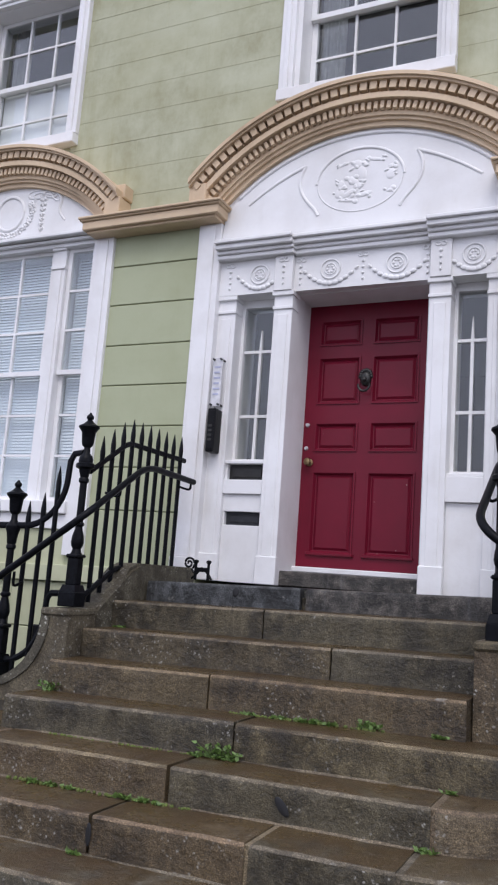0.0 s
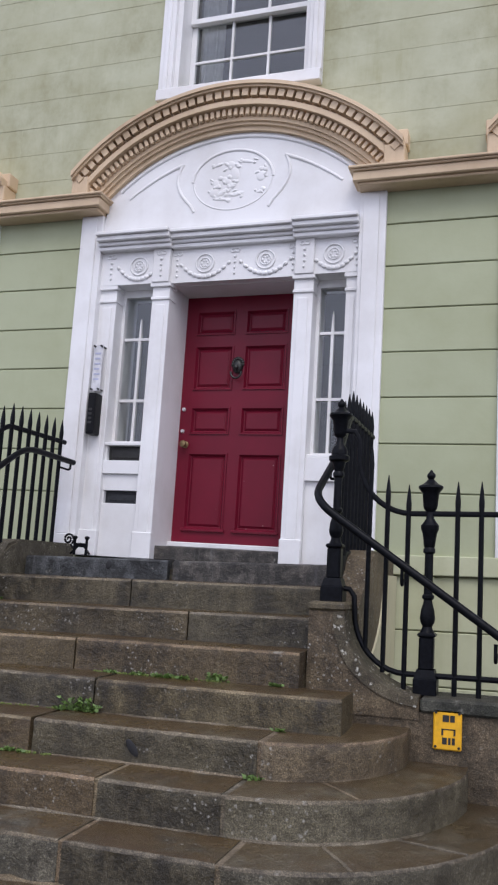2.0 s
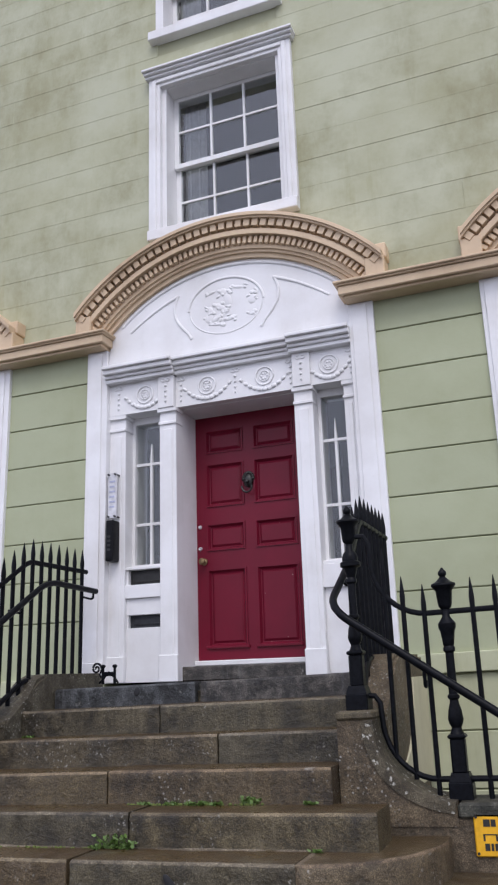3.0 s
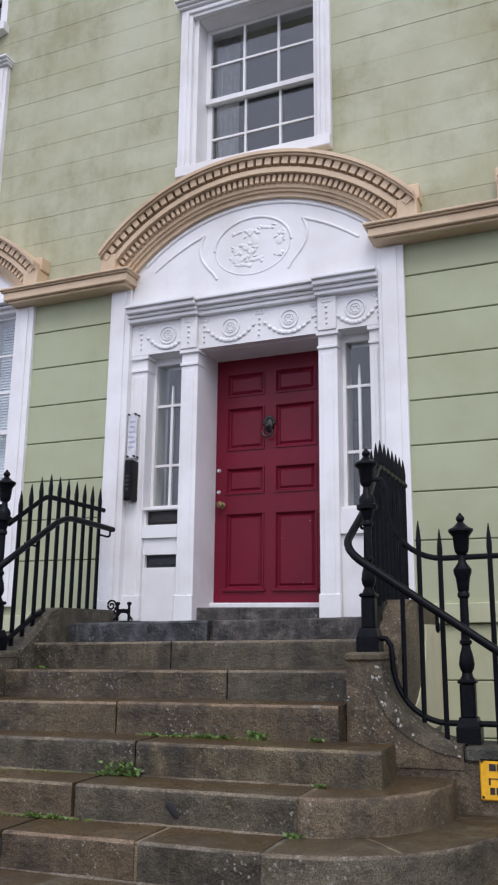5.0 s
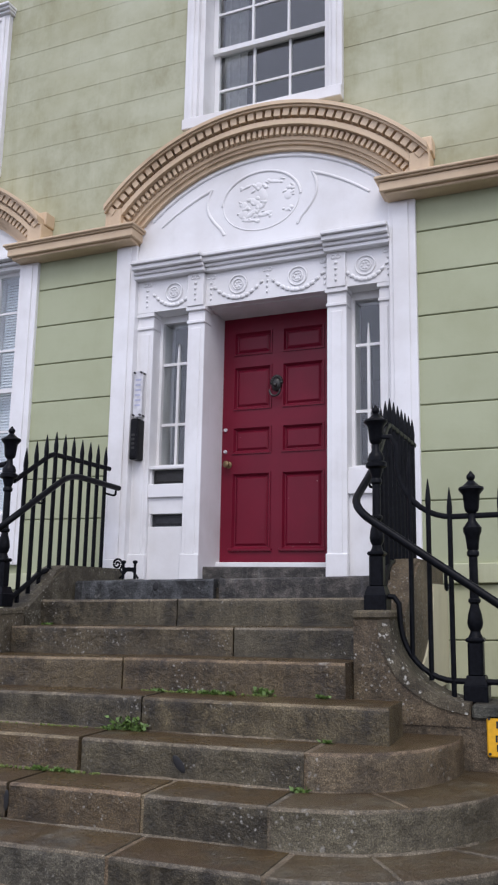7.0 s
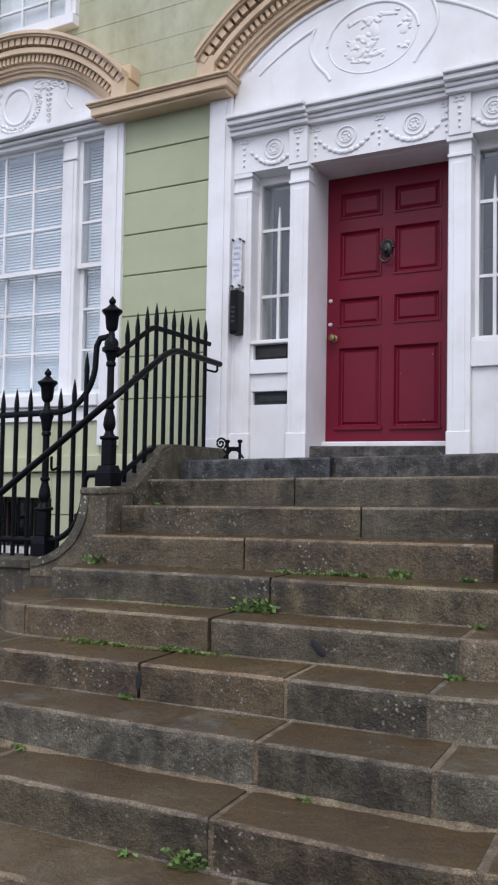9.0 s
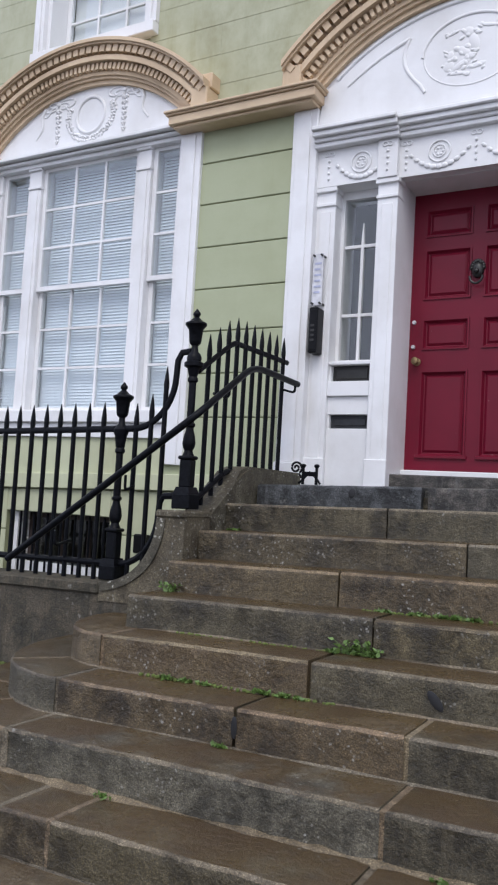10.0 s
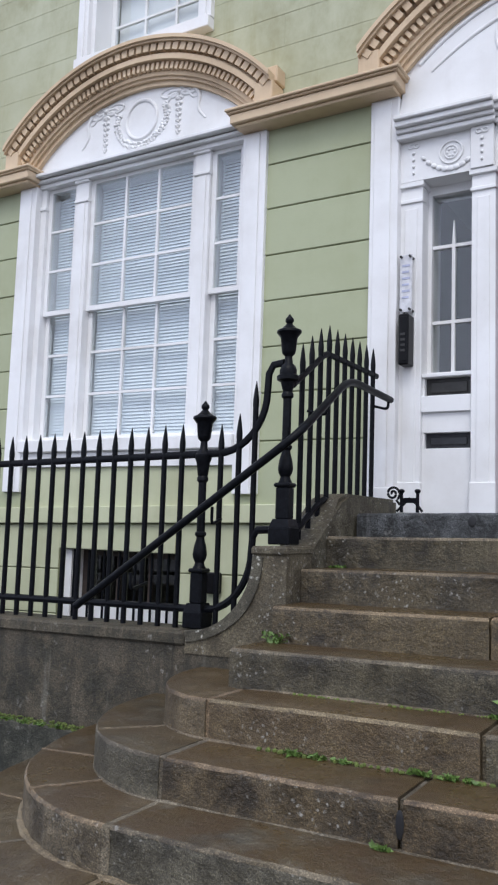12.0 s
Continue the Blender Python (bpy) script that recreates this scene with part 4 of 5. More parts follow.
def upper_window(cx, number, z0=UP_Z0, z1=UP_Z1, arch=True):
    w = empty("window_%d" % number, "white painted sash window with moulded surround, six over six panes" if arch else "white sash window with projecting sill", "window", "upper windows", kind="structure", at=(cx, 0, z0))
    h = UP_HALF
    bm = bmesh.new()
    o = 0.69
    if arch:
        for s in (-1, 1):
            a, b = sorted((cx + s * (h + 0.04), cx + s * o))
            box(bm, a, b, -0.05, 0.015, z0, z1 + 0.07, 0.004)
            a, b = sorted((cx + s * (h + 0.075), cx + s * (o - 0.04)))
            box(bm, a, b, -0.07, -0.04, z0, z1 + 0.052, 0.006)
        box(bm, cx - h - 0.039, cx + h + 0.039, -0.049, 0.015, z1 - 0.02, z1 + 0.07, 0.004)
        box(bm, cx - h - 0.074, cx + h + 0.074, -0.069, -0.04, z1 + 0.012, z1 + 0.052, 0.006)
        for k, (p, q) in enumerate(((0.08, 0.0), (0.105, 0.026), (0.13, 0.052))):
            box(bm, cx - o - p * 0.3, cx + o + p * 0.3, -p, 0.01, z1 + 0.072 + q, z1 + 0.072 + q + 0.025, 0.004)
        part("surround", bm, WHITE, w)
    else:
        bm.free()
    part("sill", boxed(cx - (o if arch else h + 0.12), cx + (o if arch else h + 0.12), -0.085, 0.2, z0 - 0.10, z0 - 0.002, 0.006), WHITE, w)
    bm = bmesh.new()
    for s in (-1, 1):
        a, b = sorted((cx + s * h, cx + s * (h + 0.079)))
        box(bm, a, b, 0.0, 0.30, z0, z1)
    box(bm, cx - h, cx + h, 0.0, 0.30, z1 - 0.03, z1 + 0.0)
    part("box_frame", bm, WHITE, w)
    mid = z0 + (z1 - z0) * 0.5 - 0.01
    sash(w, cx - h + 0.002, cx + h - 0.002, mid - 0.02, z1 - 0.032, 0.16, 3, 2)
    sash(w, cx - h + 0.002, cx + h - 0.002, z0 + 0.002, mid + 0.025, 0.205, 3, 2)
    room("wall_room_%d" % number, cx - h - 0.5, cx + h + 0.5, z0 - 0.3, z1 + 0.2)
    # net curtain at one side
    bm = bmesh.new()
    n = 26
    up, lo = [], []
    for k in range(n + 1):
        x = cx - h + 0.03 + 0.22 * k / n
        y = 0.34 + 0.02 * math.sin(k * 1.7)
        lo.append(bm.verts.new((x, y, z0 + 0.02)))
        up.append(bm.verts.new((x, y, z1)))
    for k in range(n):
        bm.faces.new((lo[k], lo[k + 1], up[k + 1], up[k]))
    bmesh.ops.solidify(bm, geom=bm.faces[:], thickness=0.004)
    thing("curtain", bm, CURTAIN, "pale net curtain hanging behind the sash", "curtain", "curtains", smooth=True)
    return w


for i, c in enumerate(BAYS):
    upper_window(c + 0.03, i + 1)
    if i == 0:
        # added white panel stands in for the bright reflection in this lower sash
        thing("roller_blind", boxed(c - UP_HALF + 0.07, c + UP_HALF - 0.01, 0.27, 0.275, UP_Z0 + 0.01, (UP_Z0 + UP_Z1) / 2 + 0.03), WHITE, "white panel added behind the lower sash for its bright reflection", "blind")
    upper_window(c, i + 4, 8.14, 9.32, False)


def bay_window(cx, number):
    w = empty("window_%d" % number, "tall three-part white sash window with closed venetian blinds", "window", "ground floor windows", kind="structure", at=(cx, 0, 2.74))
    z0, z1, mid = 2.775, 4.985, 3.88
    base, cx = cx, cx + WIN_SHIFT
    xs = (0.54, 0.68)                      # mullion pilasters
    part("sill", boxed(base - 1.055, base + 1.055, -0.07, 0.3, 2.67, z0, 0.008), WHITE, w)
    part("apron", boxed(base - 1.055, base + 1.055, -0.03, 0.011, 2.55, 2.67, 0.004), WHITE, w)
    for s in (-1, 1):
        a, b = sorted((cx + s * xs[0], cx + s * xs[1]))
        m = bmesh.new()
        box(m, a, b, 0.03, 0.25, z0, z1, 0.004)
        box(m, a + 0.03, b - 0.03, 0.02, 0.035, z0, z1 - 0.2, 0.004)
        part("mullion", m, WHITE, w)
        m = bmesh.new()
        box(m, a - 0.006, b + 0.006, 0.010, 0.1, z1 - 0.02, z1 + 0.05, 0.004)
        box(m, a - 0.006, b + 0.006, 0.014, 0.1, z1 - 0.19, z1 - 0.165, 0.004)
        part("cap", m, WHITE, w)
        a, b = sorted((cx + s * (0.975 if s > 0 else 1.025), base + s * 1.05))
        m = bmesh.new()
        box(m, a, b, 0.03, 0.3, z0, z1, 0.004)
        box(m, a - 0.006, b + 0.006, 0.014, 0.1, z1 - 0.19, z1 - 0.165, 0.004)
        part("jamb", m, WHITE, w)
    m = bmesh.new()
    for p, a, b in ((0.0, 4.985, 5.022), (0.04, 5.022, 5.046), (0.09, 5.056, 5.085)):
        box(m, base - 1.055, base + 1.055, -p, 0.3, a, b, 0.004)
    part("lintel", m, WHITE, w)
    # dark strip paints the shade line under the top lintel moulding
    part("lintel_joint", boxed(base - 1.055, base + 1.055, -0.03, 0.3, 5.046, 5.056), SHADOW_GREY, w)
    for a, b, cols in ((cx - xs[0], cx + xs[0], 3), (cx + xs[1], cx + 0.975, 1), (cx - 1.025, cx - xs[1], 1)):
        sash(w, a + 0.002, b - 0.002, mid - 0.02, z1, 0.065, cols, 3, 0.04)
        sash(w, a + 0.002, b - 0.002, z0 + 0.002, mid + 0.02, 0.107, cols, 3, 0.04)
        bl = empty("venetian_blind", "closed white venetian blind behind the sash window", "blind", "venetian blinds", at=((a + b) / 2, 0.19, z0))
        me = finish("slat", prism(bmesh.new(), [(0.0, 0.0), (0.007, 0.012), (0.016, 0.029), (0.0175, 0.029), (0.0085, 0.012), (0.0015, 0.0)], lambda u, v, q: (q, u, v), -(b - a) / 2 + 0.01, (b - a) / 2 - 0.01), BLIND)
        for k in range(int((z1 - z0) / 0.0268)):
            o = new("slat", me)
            o.parent = bl
            o.location = (0, 0, 0.0268 * k)
        part("head_rail", boxed(a + 0.01, b - 0.01, 0.185, 0.225, z1 - 0.03, z1), BLIND, bl)
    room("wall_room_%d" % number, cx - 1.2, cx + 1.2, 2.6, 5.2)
    return w


bay_window(BAYS[0], 7)
bay_window(BAYS[2], 8)
for i, c in enumerate((BAYS[0], BAYS[2])):
    w = empty("window_%d" % (9 + i), "dark barred basement window below the sill", "window", "basement windows", kind="structure", at=(c, 0, 1.0))
    sash(w, c - 0.50, c + 0.55, 0.92, 1.89, 0.2, 3, 2, 0.05, 0.03, BROWN)
    part("jamb", boxed(c - 0.585, c - 0.50, 0.06, 0.25, 0.91, 1.895), WHITE, w)
    part("cill_board", boxed(c - 0.50, c + 0.555, 0.10, 0.199, 1.30, 1.46), WHITE, w)
    for k in range(7):
        part("guard_bar", tube(bmesh.new(), [(c - 0.46 + 0.155 * k, 0.05, 0.92), (c - 0.46 + 0.155 * k, 0.05, 1.90)], 0.011, 6), IRON, w)
    room("wall_room_%d" % (9 + i), c - 0.62, c + 0.60, 0.8, 1.95)
room("wall_hall", CX - 1.1, CX + 1.1, 2.0, 4.6, 0.46, 3.0)
# ---- plaster ornament ----
def relief_ring(bm, x, z, y, rx, rz, r=0.012, a0=0.0, a1=360.0, n=36):
    pts = [(x + rx * math.cos(radians(a0 + (a1 - a0) * k / n)), y, z + rz * math.sin(radians(a0 + (a1 - a0) * k / n))) for k in range(n + 1)]
    return bead(bm, pts, r)


def bead(bm, pts, r):
    """Half-round moulding lying on the wall along the points."""
    pts = [Vector(p) for p in pts]
    rings = []
    for i, p in enumerate(pts):
        d = (pts[min(i + 1, len(pts) - 1)] - pts[max(i - 1, 0)]).normalized()
        side = d.cross(Vector((0, -1, 0))).normalized()
        rad = r(i / (len(pts) - 1)) if callable(r) else r
        rings.append([bm.verts.new(p + side * rad * math.cos(a) + Vector((0, -1, 0)) * rad * 0.9 * math.sin(a)) for a in [k * math.pi / 5 for k in range(6)]])
    for a, b in zip(rings, rings[1:]):
        for k in range(5):
            bm.faces.new((a[k], a[k + 1], b[k + 1], b[k]))
    for q in (rings[0], rings[-1]):
        bm.faces.new(q)
    return bm


def lump(bm, x, z, y, rx, rz, ry=0.014, turn=0.0):
    bmesh.ops.create_uvsphere(bm, u_segments=10, v_segments=6, radius=1.0, matrix=Matrix.Translation((x, y, z)) @ Matrix.Rotation(radians(turn), 4, "Y") @ Matrix.Diagonal((rx, ry, rz, 1)))


def drop(bm, x, z, y, n=4, step=0.034):
    for k in range(n):
        lump(bm, x, z - k * step, y, 0.013 - 0.0015 * k, 0.011, 0.009)


def bow(bm, x, z, y, w=0.035):
    for s in (-1, 1):
        relief_ring(bm, x + s * w * 0.55, z, y, w * 0.5, w * 0.42, 0.0042, n=14)


def swag(bm, x0, x1, z, y, sag, n=9):
    for k in range(n):
        t = (k + 0.5) / n
        u = 2 * t - 1
        lump(bm, x0 + (x1 - x0) * t, z - sag * (1 - u * u), y, 0.017 + 0.010 * (1 - u * u), 0.012 + 0.007 * (1 - u * u), 0.012, 45 * -u)


FZ = 4.558
for x, y, half in ((-0.725, 0.008, 0.20), (-0.165, 0.031, 0.22), (0.335, 0.031, 0.22), (0.875, 0.008, 0.18)):
    bm = bmesh.new()
    relief_ring(bm, x, FZ, y, 0.074, 0.074, 0.0065, n=28)
    relief_ring(bm, x, FZ, y, 0.043, 0.043, 0.005, n=20)
    for k in range(6):
        lump(bm, x + 0.024 * math.cos(k * 1.047), FZ + 0.024 * math.sin(k * 1.047), y, 0.010, 0.010, 0.004)
    part("rosette", bm, WHITE, ent, "", True)
    bm = bmesh.new()
    swag(bm, x - half, x + half, FZ + 0.015, y, 0.125, 11)
    part("swag", bm, WHITE, ent, "", True, "stuff")
for x, y in ((-0.975, 0.008), (-0.52, -0.016), (-0.40, 0.031), (0.085, 0.031), (0.555, 0.031), (0.655, -0.016), (1.05, 0.008)):
    bm = bmesh.new()
    bow(bm, x, FZ + 0.09, y)
    drop(bm, x, FZ + 0.04, y, 4, 0.045)
    part("husk_drop", bm, WHITE, ent, "", True, "stuff")

TY = -0.008
OX, OZ = 0.035, 5.21
bm = relief_ring(bmesh.new(), OX, OZ, TY, 0.335, 0.255, 0.012, 2, 178, 40)
relief_ring(bm, OX, OZ, TY, 0.325, 0.24, 0.006, 182, 358, 40)
part("oval_moulding", bm, WHITE, ty_door, "", True)
for s in (-1, 1):
    pts = []
    for k in range(15):
        t = k / 14
        pts.append((OX + s * (0.43 + 0.055 * math.sin(math.pi * min(1, t * 1.15)) - 0.12 * t * t), TY, 5.385 - 0.415 * t))
    part("side_moulding", bead(bmesh.new(), pts, 0.013), WHITE, ty_door, "", True)
    pts = [(OX + s * (0.43 + 0.455 * t), TY, 5.38 - 0.155 * t - 0.095 * t * t) for t in [k / 12 for k in range(13)]]
    part("spandrel_bar", bead(bmesh.new(), pts, lambda t: 0.015 - 0.004 * t), WHITE, ty_door, "", True)
bm = relief_ring(bmesh.new(), BAYS[1] + 0.045, ARC_Z, TY, ARC_IN - 0.03, ARC_IN - 0.03, 0.016, 90 - 42.5, 90 + 42.5, 50)
part("arch_bead", bm, WHITE, ty_door, "", True)
rng = random.Random(3)
bm = bmesh.new()
for x, z, rx, rz, a in ((-0.02, 5.42, 0.05, 0.04, 20), (0.02, 5.33, 0.045, 0.075, -15), (-0.05, 5.27, 0.07, 0.035, 35), (-0.14, 5.25, 0.035, 0.045, 0), (-0.15, 5.17, 0.05, 0.05, 10), (-0.06, 5.17, 0.09, 0.03, -25), (0.04, 5.14, 0.09, 0.025, -10), (-0.08, 5.10, 0.11, 0.016, 5), (0.235, 5.29, 0.05, 0.055, 0), (0.24, 5.36, 0.035, 0.02, 0), (0.24, 5.15, 0.045, 0.016, -20), (0.11, 5.44, 0.09, 0.018, 12), (-0.12, 5.43, 0.06, 0.016, -20), (0.0, 5.22, 0.04, 0.03, 40)):
    z = 5.21 + (z - 5.27) * 0.885
    lump(bm, OX + x, z, TY, rx * 0.8, rz * 0.8, 0.0065, a)
    for k in range(4):
        lump(bm, OX + x + rng.uniform(-rx, rx), z + rng.uniform(-rz, rz), TY, rng.uniform(0.012, 0.026), rng.uniform(0.008, 0.02), 0.009, rng.uniform(-60, 60))
part("relief", bm, WHITE, ty_door, "weathered plaster relief in an oval", True)


def garland(host, cx):
    """Oval wreath with ribbon bows and husk drops."""
    z = 5.365
    bm = relief_ring(bmesh.new(), cx, z, TY, 0.155, 0.16, 0.016, n=36)
    part("oval_moulding", bm, WHITE, host, "", True)
    rg = random.Random(5)
    bm = bmesh.new()
    for k in range(34):
        a = radians(158 + 224 * k / 33)
        for q in (0.0, 0.034):
            f = 1 + rg.uniform(-0.03, 0.03)
            lump(bm, cx + (0.215 + q) * math.cos(a) * 1.08 * f, z + (0.200 + q * 0.7) * math.sin(a) * f, TY, rg.uniform(0.012, 0.024), rg.uniform(0.009, 0.017), rg.uniform(0.012, 0.022), rg.uniform(-80, 80))
    part("leaf_wreath", bm, WHITE, host, "", True, "stuff")
    for s in (-1, 1):
        bm = bmesh.new()
        bx = cx + s * 0.37
        zb = z + 0.15
        # two crossing ribbon loops each side of the knot
        for dx, rx, rz, dz in ((-0.095, 0.085, 0.038, 0.005), (-0.06, 0.055, 0.026, -0.012), (0.095, 0.080, 0.042, -0.005), (0.06, 0.055, 0.024, 0.012)):
            relief_ring(bm, bx + s * dx, zb + dz, TY, rx, rz, 0.011, n=20)
        lump(bm, bx, zb, TY, 0.026, 0.024, 0.024)
        bead(bm, [(bx + s * (0.15 + 0.09 * t + 0.022 * math.sin(7 * t)), TY, zb - 0.01 - 0.27 * t) for t in [k / 14 for k in range(15)]], lambda t: 0.021 - 0.012 * t)
        bead(bm, [(bx + s * (0.03 + 0.14 * t), TY, zb - 0.02 - 0.055 * t + 0.02 * math.sin(6 * t)) for t in [k / 10 for k in range(11)]], lambda t: 0.015 - 0.007 * t)
        bead(bm, [(bx - s * (0.03 + 0.13 * t), TY, zb - 0.02 - 0.06 * t + 0.02 * math.sin(6 * t)) for t in [k / 10 for k in range(11)]], lambda t: 0.014 - 0.006 * t)
        part("ribbon_bow", bm, WHITE, host, "", True)
        bm = bmesh.new()
        for k in range(7):
            w = 0.022 - 0.0015 * k
            for q in (-1, 1):
                lump(bm, bx + q * w * 0.8 + rg.uniform(-0.004, 0.004), zb - 0.055 - 0.046 * k, TY, w, 0.015, 0.018, q * 35)
            lump(bm, bx, zb - 0.072 - 0.046 * k, TY, 0.010, 0.012, 0.020)
        part("husk_drop", bm, WHITE, host, "", True, "stuff")


for ob in [o for o in bpy.data.objects if o.name.startswith("tympanum_window")]:
    garland(ob, BAYS[0] + 0.055 if min(v.co.x for v in ob.data.vertices) < 0 else BAYS[2])

# ---- small things at the door ----
bm = bmesh.new()
entry = empty("intercom", "black plastic door entry intercom fixed to the white pilaster", "intercom", at=(-1.012, 0.0, 3.185))
part("body", boxed(-1.034, -0.965, -0.075, 0.036, 3.175, 3.505, 0.008), BLACK_PLASTIC, entry)
part("face_plate", boxed(-1.026, -0.973, -0.080, -0.0745, 3.195, 3.485, 0.003), BLACK_PLASTIC, entry)
for k in range(4):
    part("button", boxed(-1.015, -0.985, -0.0845, -0.0795, 3.255 + 0.035 * k, 3.273 + 0.035 * k, 0.002), DARK_METAL, entry)
plate = empty("name_plate", "clear wall plate with faint printed lines on standoff screws", "name plate", at=(-1.012, -0.04, 3.535))
part("sheet", boxed(-1.042, -0.962, -0.03, -0.022, 3.525, 3.905, 0.002), GREY_PLASTIC, plate)
for x in (-1.032, -0.972):
    for z in (3.54, 3.89):
        bm = bmesh.new()
        bmesh.ops.create_cone(bm, cap_ends=True, segments=10, radius1=0.008, radius2=0.008, depth=0.085, matrix=Matrix.Translation((x, -0.008, z)) @ Matrix.Rotation(radians(90), 4, "X"))
        part("screw", bm, DARK_METAL, plate)
INK = plain("faded_blue_print", (0.42, 0.44, 0.58), 0.6)
for k in range(6):
    part("printed_bar", boxed(-1.027, -0.982 + 0.006 * (k % 2), -0.0325, -0.0303, 3.615 + 0.042 * k, 3.629 + 0.042 * k), INK, plate)

sc = empty("boot_scraper", "small black cast iron scroll boot scraper on the top step", "boot scraper", at=(-0.94, -0.10, LAND))
SY = -0.25
for x in (-0.93, -0.83):
    bm = lathe(bmesh.new(), [(0.011, LAND), (0.010, LAND + 0.1123), (0.015, LAND + 0.1179), (0.020, LAND + 0.1281), (0.015, LAND + 0.1365), (0.005, LAND + 0.1404)], x, SY, 10)
    part("upright", bm, IRON, sc, "", True)
part("blade", boxed(-0.93, -0.83, SY - 0.008, SY + 0.008, LAND + 0.0562, LAND + 0.0870), IRON, sc)
for s, cx0 in ((-1, -0.985),):
    pts = []
    for k in range(40):
        a = radians(-60 + 16 * k)
        r = 0.046 * (1 - k / 46)
        pts.append((cx0 + r * math.cos(a), SY, LAND + 0.1123 + r * math.sin(a)))
    part("scroll", tube(bmesh.new(), [(-0.94, SY, LAND + 0.0449)] + pts, 0.008, 6), IRON, sc, "", True)
part("foot", tube(bmesh.new(), [(-0.96, SY, LAND + 0.0056), (-0.93, SY, LAND + 0.0337), (-0.88, SY, LAND + 0.0842), (-0.83, SY, LAND + 0.0449), (-0.80, SY, LAND + 0.0056)], 0.008, 6), IRON, sc, "", True)

bm = bmesh.new()
lump(bm, -0.50, 3.045, 0.019, 0.018, 0.03, 0.003, 20)
thing("bare_wood_patch", bm, RUST, "small patch of flaked paint on the white pilaster", "paint flake", smooth=True)

# yellow hydrant plate on the dwarf wall
sg = empty("hydrant_sign", "worn yellow plastic hydrant marker plate on the dwarf wall", "sign", at=(1.80, -1.44, 1.1))
sx0, sx1, sz0, sz1, sy = 1.725, 1.855, 1.17, 1.355, -1.42
part("plate", boxed(sx0, sx1, sy - 0.02, sy, sz0, sz1, 0.006), YELLOW, sg)
INKB = plain("black_print", (0.02, 0.02, 0.02), 0.5)
for a, b, c, d in ((0.05, 0.085, 0.19, 0.235), (0.09, 0.115, 0.19, 0.235), (0.045, 0.12, 0.137, 0.144), (0.045, 0.055, 0.10, 0.144), (0.11, 0.12, 0.10, 0.144), (0.05, 0.075, 0.04, 0.085), (0.082, 0.095, 0.04, 0.085), (0.102, 0.118, 0.04, 0.085)):
    part("printed_bar", boxed(sx0 + a * 0.85, sx0 + b * 0.85, sy - 0.0225, sy - 0.0203, sz0 + c * 0.68, sz0 + d * 0.68), INKB, sg)
for x in (sx0 + 0.012, sx1 - 0.012):
    for z in (sz0 + 0.015, sz1 - 0.015):
        bm = bmesh.new()
        bmesh.ops.create_cone(bm, cap_ends=True, segments=8, radius1=0.007, radius2=0.006, depth=0.01, matrix=Matrix.Translation((x, sy - 0.023, z)) @ Matrix.Rotation(radians(90), 4, "X"))
        part("screw", bm, DARK_METAL, sg)

settle(sg, -0.105, 0.215)

# service box on the plinth behind the railing
bx = thing("service_box", boxed(-2.47, -2.34, -0.06, 0.0, 1.64, 1.79, 0.01), BLACK_PLASTIC, "small dark service box on the green plinth wall", "meter box")

# ---- weeds ----
def weed(x, y, z, size, seed, leaves=26, flat=False):
    rg = random.Random(seed)
    w = empty("weed", "green weed growing from a step joint", "weed", "weeds", at=(x, y, z))
    for s in range(3):
        bm = bmesh.new()
        for k in range(leaves // 3):
            a = rg.uniform(0, 2 * math.pi)
            d = size * rg.uniform(0.1, 1.0)
            up = size * (0.25 if flat else 0.8) * rg.uniform(0.1, 1.0)
            p = Vector((x + d * math.cos(a) * 1.3, y + min(d * math.sin(a) * 0.4, 0.02) - 0.01, z + 0.004 + up))
            q = Vector((x + d * 0.3 * math.cos(a), y, z))
            lw, ll = rg.uniform(0.006, 0.011), rg.uniform(0.014, 0.026)
            d1 = Vector((rg.uniform(-1, 1), rg.uniform(-1, 0.3), rg.uniform(-0.3, 0.8))).normalized()
            d2 = d1.cross(Vector((rg.uniform(-1, 1), rg.uniform(-1, 1), rg.uniform(0.2, 1)))).normalized()
            tip, base = p + d1 * ll, p - d1 * ll * 0.4
            v = [bm.verts.new(t) for t in (base, p + d2 * lw + Vector((0, 0, 0.002)), tip, p - d2 * lw, p - Vector((0, 0, 0.003)))]
            bm.faces.new((v[0], v[1], v[4]))
            bm.faces.new((v[1], v[2], v[4]))
            bm.faces.new((v[2], v[3], v[4]))
            bm.faces.new((v[3], v[0], v[4]))
            tube(bm, [q, (q + base) / 2 + Vector((0, 0, 0.004)), base], 0.0012, 3)
        part("leaf_spray", bm, WEED, w)
    return settle(w)


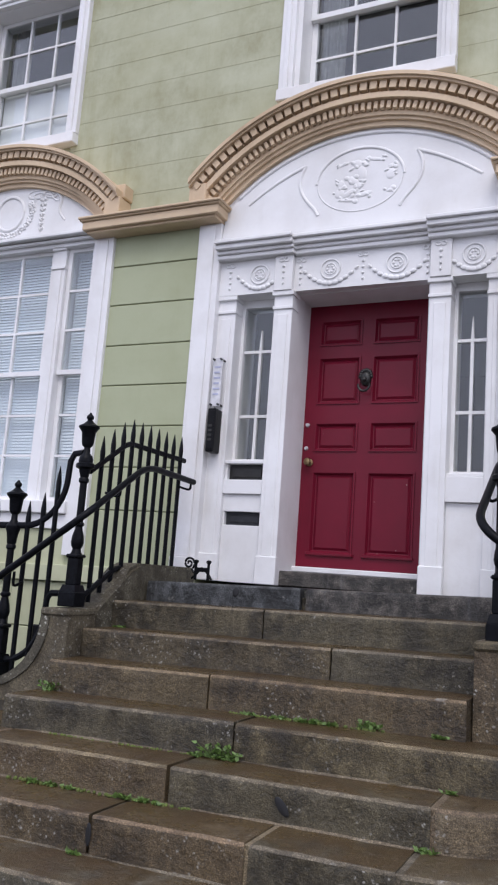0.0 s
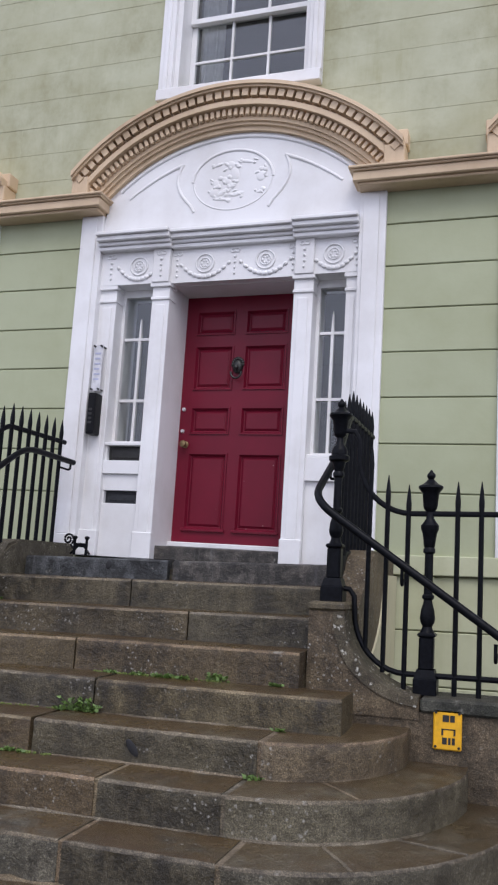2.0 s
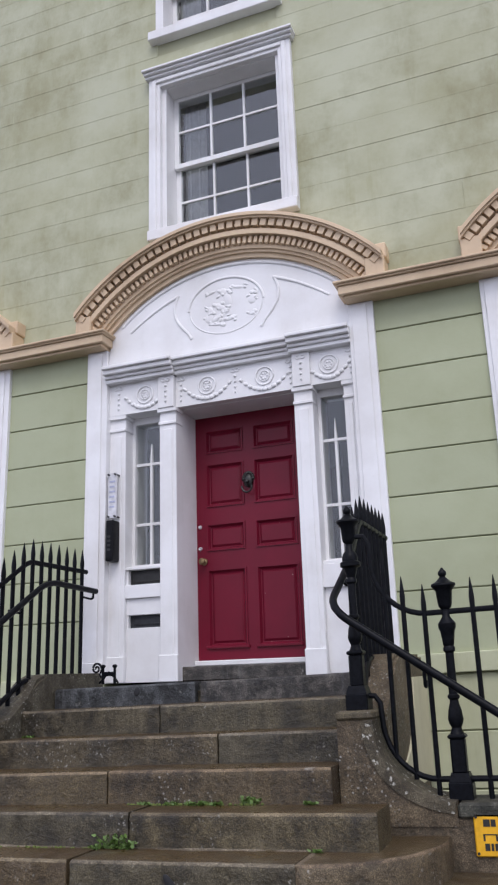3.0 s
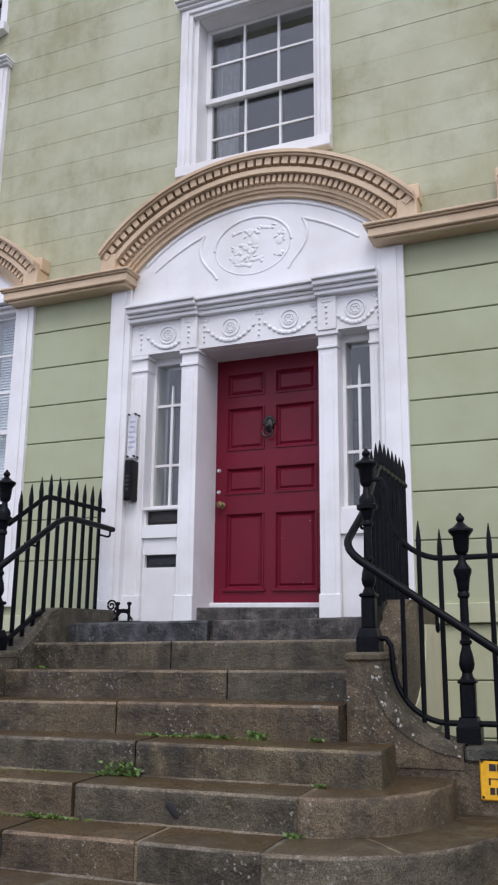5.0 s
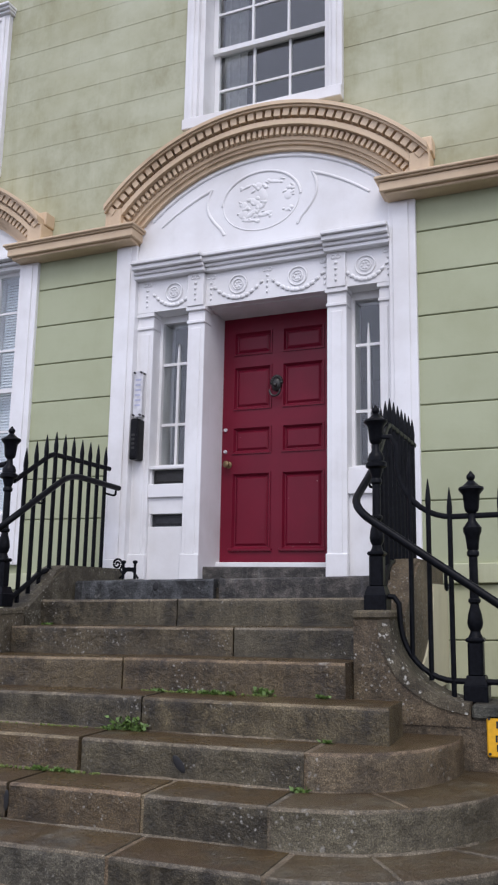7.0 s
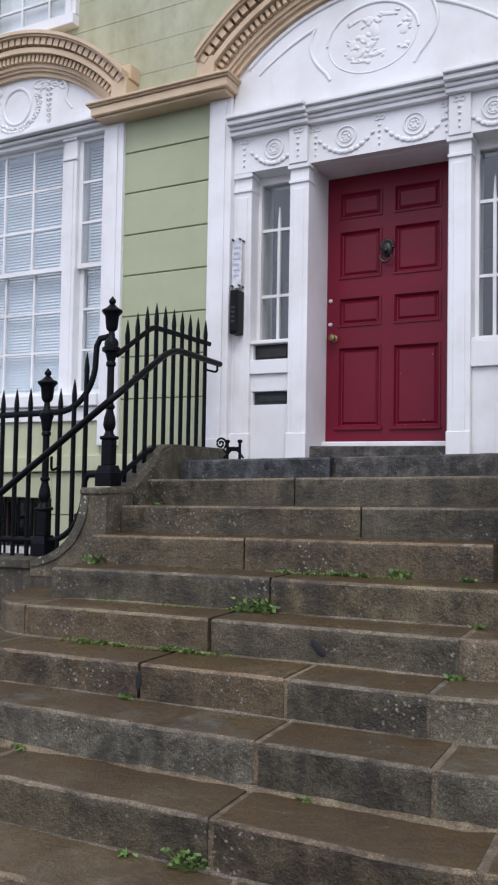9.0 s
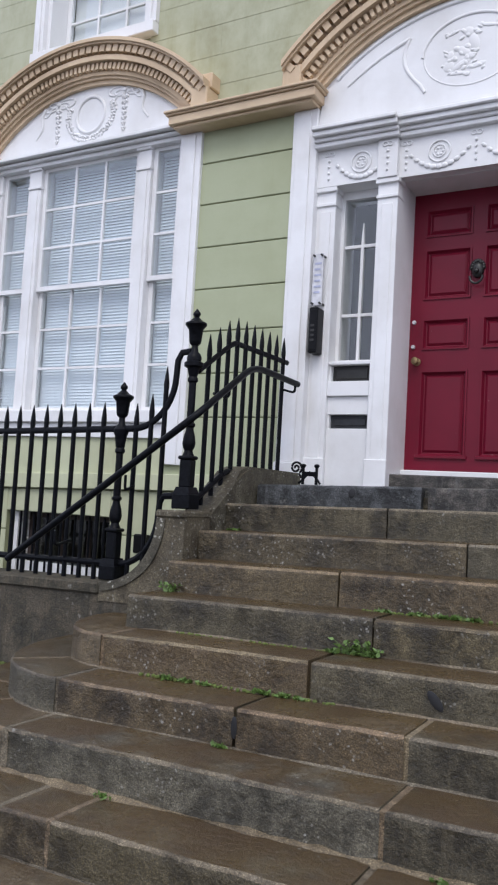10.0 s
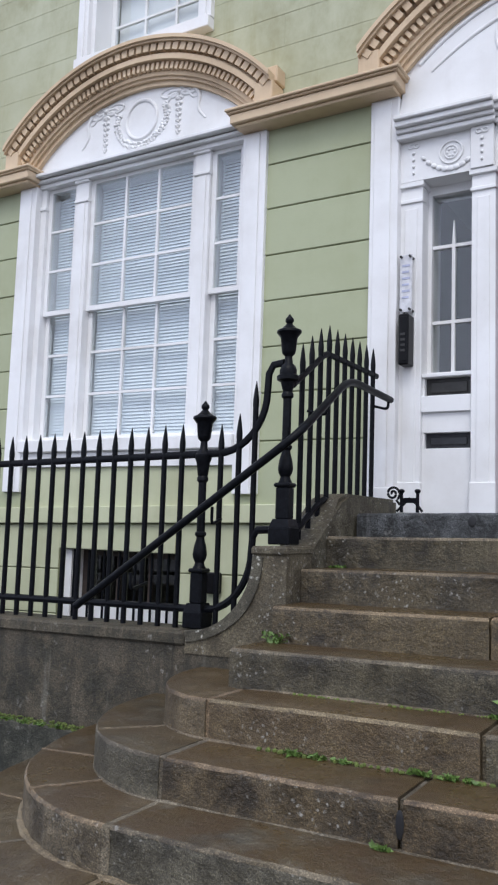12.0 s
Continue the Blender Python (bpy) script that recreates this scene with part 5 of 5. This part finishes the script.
# x, tread it grows on, size, leaves
WEEDS = ((0.06, 5, 0.075, 60), (0.14, 5, 0.05, 36), (-0.02, 5, 0.04, 24), (-0.22, 6, 0.035, 30), (-0.12, 6, 0.03, 24), (-0.05, 6, 0.025, 18), (-0.70, 6, 0.03, 30), (-0.60, 6, 0.03, 24),
         (-0.50, 6, 0.025, 18), (0.10, 4, 0.03, 24), (0.25, 4, 0.035, 30), (0.36, 4, 0.03, 24), (0.42, 4, 0.04, 36), (0.50, 4, 0.03, 24), (0.68, 4, 0.045, 36), (1.00, 4, 0.035, 24), (-0.24, 7, 0.03, 24),
         (0.42, 9, 0.07, 45), (0.20, 9, 0.03, 18), (-0.55, 8, 0.035, 24), (0.70, 8, 0.025, 18), (1.06, 6, 0.035, 24), (1.09, 5, 0.03, 18), (1.75, 8, 0.08, 60), (-1.02, 2, 0.035, 24), (-1.07, 4, 0.055, 36))
for i, (x, k, size, leaves) in enumerate(WEEDS):
    weed(x, front_line(k - 1, x) - 0.012, EDGE[k][1] - 0.002, size, 20 + i, leaves, size < 0.045)
for i, x in enumerate((-2.42, -2.55, -2.68, -2.8, -2.9, -3.0)):
    weed(x, -1.555, 1.068, 0.04, 70 + i, 30, True)
# moss along the ledge of the dwarf wall and in the step joints
rg = random.Random(8)
bm = bmesh.new()
for k in range(900):
    x = -2.25 - 1.6 * rg.random() ** 1.3
    r = rg.uniform(0.003, 0.009)
    bmesh.ops.create_icosphere(bm, subdivisions=1, radius=r, matrix=Matrix.Translation((x, -1.54 - rg.random() * 0.03, 1.068 + r * 0.3 + 0.03 * rg.random() ** 2)))
for k in range(260):
    j = rg.choice((4, 4, 6, 6, 5))
    x = rg.uniform(0.0, 0.75) if j == 4 else rg.uniform(-0.85, 0.1)
    r = rg.uniform(0.004, 0.010)
    bmesh.ops.create_icosphere(bm, subdivisions=1, radius=r, matrix=Matrix.Translation((x, front_line(j - 1, x) - 0.006 - 0.02 * rg.random(), EDGE[j][1] + r * 0.2)))
settle(thing("moss", bm, MOSS, "patches of green moss along joints and ledge", "moss", kind="stuff"))
# dark tar patches on the stone
TAR = plain("tar_patch", (0.012, 0.012, 0.013), 0.5)
for x, y, z, rx, rz, a in ((0.495, -2.197, 1.385, 0.020, 0.045, -40), (-0.45, -0.762, 2.195, 0.022, 0.03, 10), (-0.19, -2.492, 1.24, 0.014, 0.045, 0)):
    bm = bmesh.new()
    lump(bm, x, z, y, rx, rz, 0.003, a)
    settle(thing("stain_patch", bm, TAR, "dark tar-like patch on a step stone", "stain", "stains", smooth=True))
# ---- scored ashlar courses of the house front ----
def course(a, b, z0, z1, mat, name, y=0.0):
    return part(name, boxed(a, b, y, 0.0125 if y < 0.01 else y + 0.01, z0, z1, 0.005), mat, facade)


def fall(ob, lo=0.0, hi=9.0):
    """Lets the edges between two heights run down with the street."""
    for v in ob.data.vertices:
        if lo < v.co.z < hi:
            v.co.z += SLOPE * (v.co.x - 1.5)


rng = random.Random(9)
for lv, p, q in ((PIER_LEFT, X0, BAYS[1]), (PIER_RIGHT, BAYS[1], X1)):
    for z0, z1 in zip(lv, lv[1:]):
        for s, e in split(p, q, z0, z1 - 0.02):
            ob = course(s, e, z0 + 0.004, z1 - 0.004, GREEN, "course")
            if z0 < 2.4:
                fall(ob, 0.0, 2.5)
# plinth band and courses below it


for s, e in split(X0, X1, 2.22, 2.32):
    fall(course(s, e, 2.235, 2.365, GREEN_LOW, "plinth_band", -0.04))
low = [0.1, 0.45, 0.80, 1.155, 1.515, 1.87, 2.23]
for z0, z1 in zip(low, low[1:]):
    for s, e in split(X0, X1, z0, z1):
        fall(course(s, e, z0 + 0.004, z1 - 0.004, GREEN_LOW, "course"))
# plain wall under the wide windows and over the basement ones
for c in (BAYS[0], BAYS[2]):
    fall(course(c - 1.055, c + 1.055, 2.344, 2.656, GREEN_LOW, "course"), 0.0, 2.5)
    fall(course(c - 0.588, c + 0.558, 1.902, 2.226, GREEN_LOW, "course"), 2.0, 2.5)
lev = [5.12 + 0.2535 * k for k in range(23)]
for r, (z0, z1) in enumerate(zip(lev, lev[1:])):
    for s, e in split(X0, X1, z0 + 0.03, z1 - 0.03):
        x = s
        first = True
        while x < e - 0.01:
            nx = min(e, x + (rng.uniform(0.8, 2.6) if first else rng.uniform(1.8, 3.0)))
            if e - nx < 0.6:
                nx = e
            first = False
            part("ashlar_block", boxed(x + 0.0002, nx - 0.0002, rng.uniform(0.0, 0.0012), 0.0125, z0 + rng.uniform(0.0003, 0.002), z1 - rng.uniform(0.0003, 0.0016), 0.0011), GREEN_UP, facade)
            x = nx
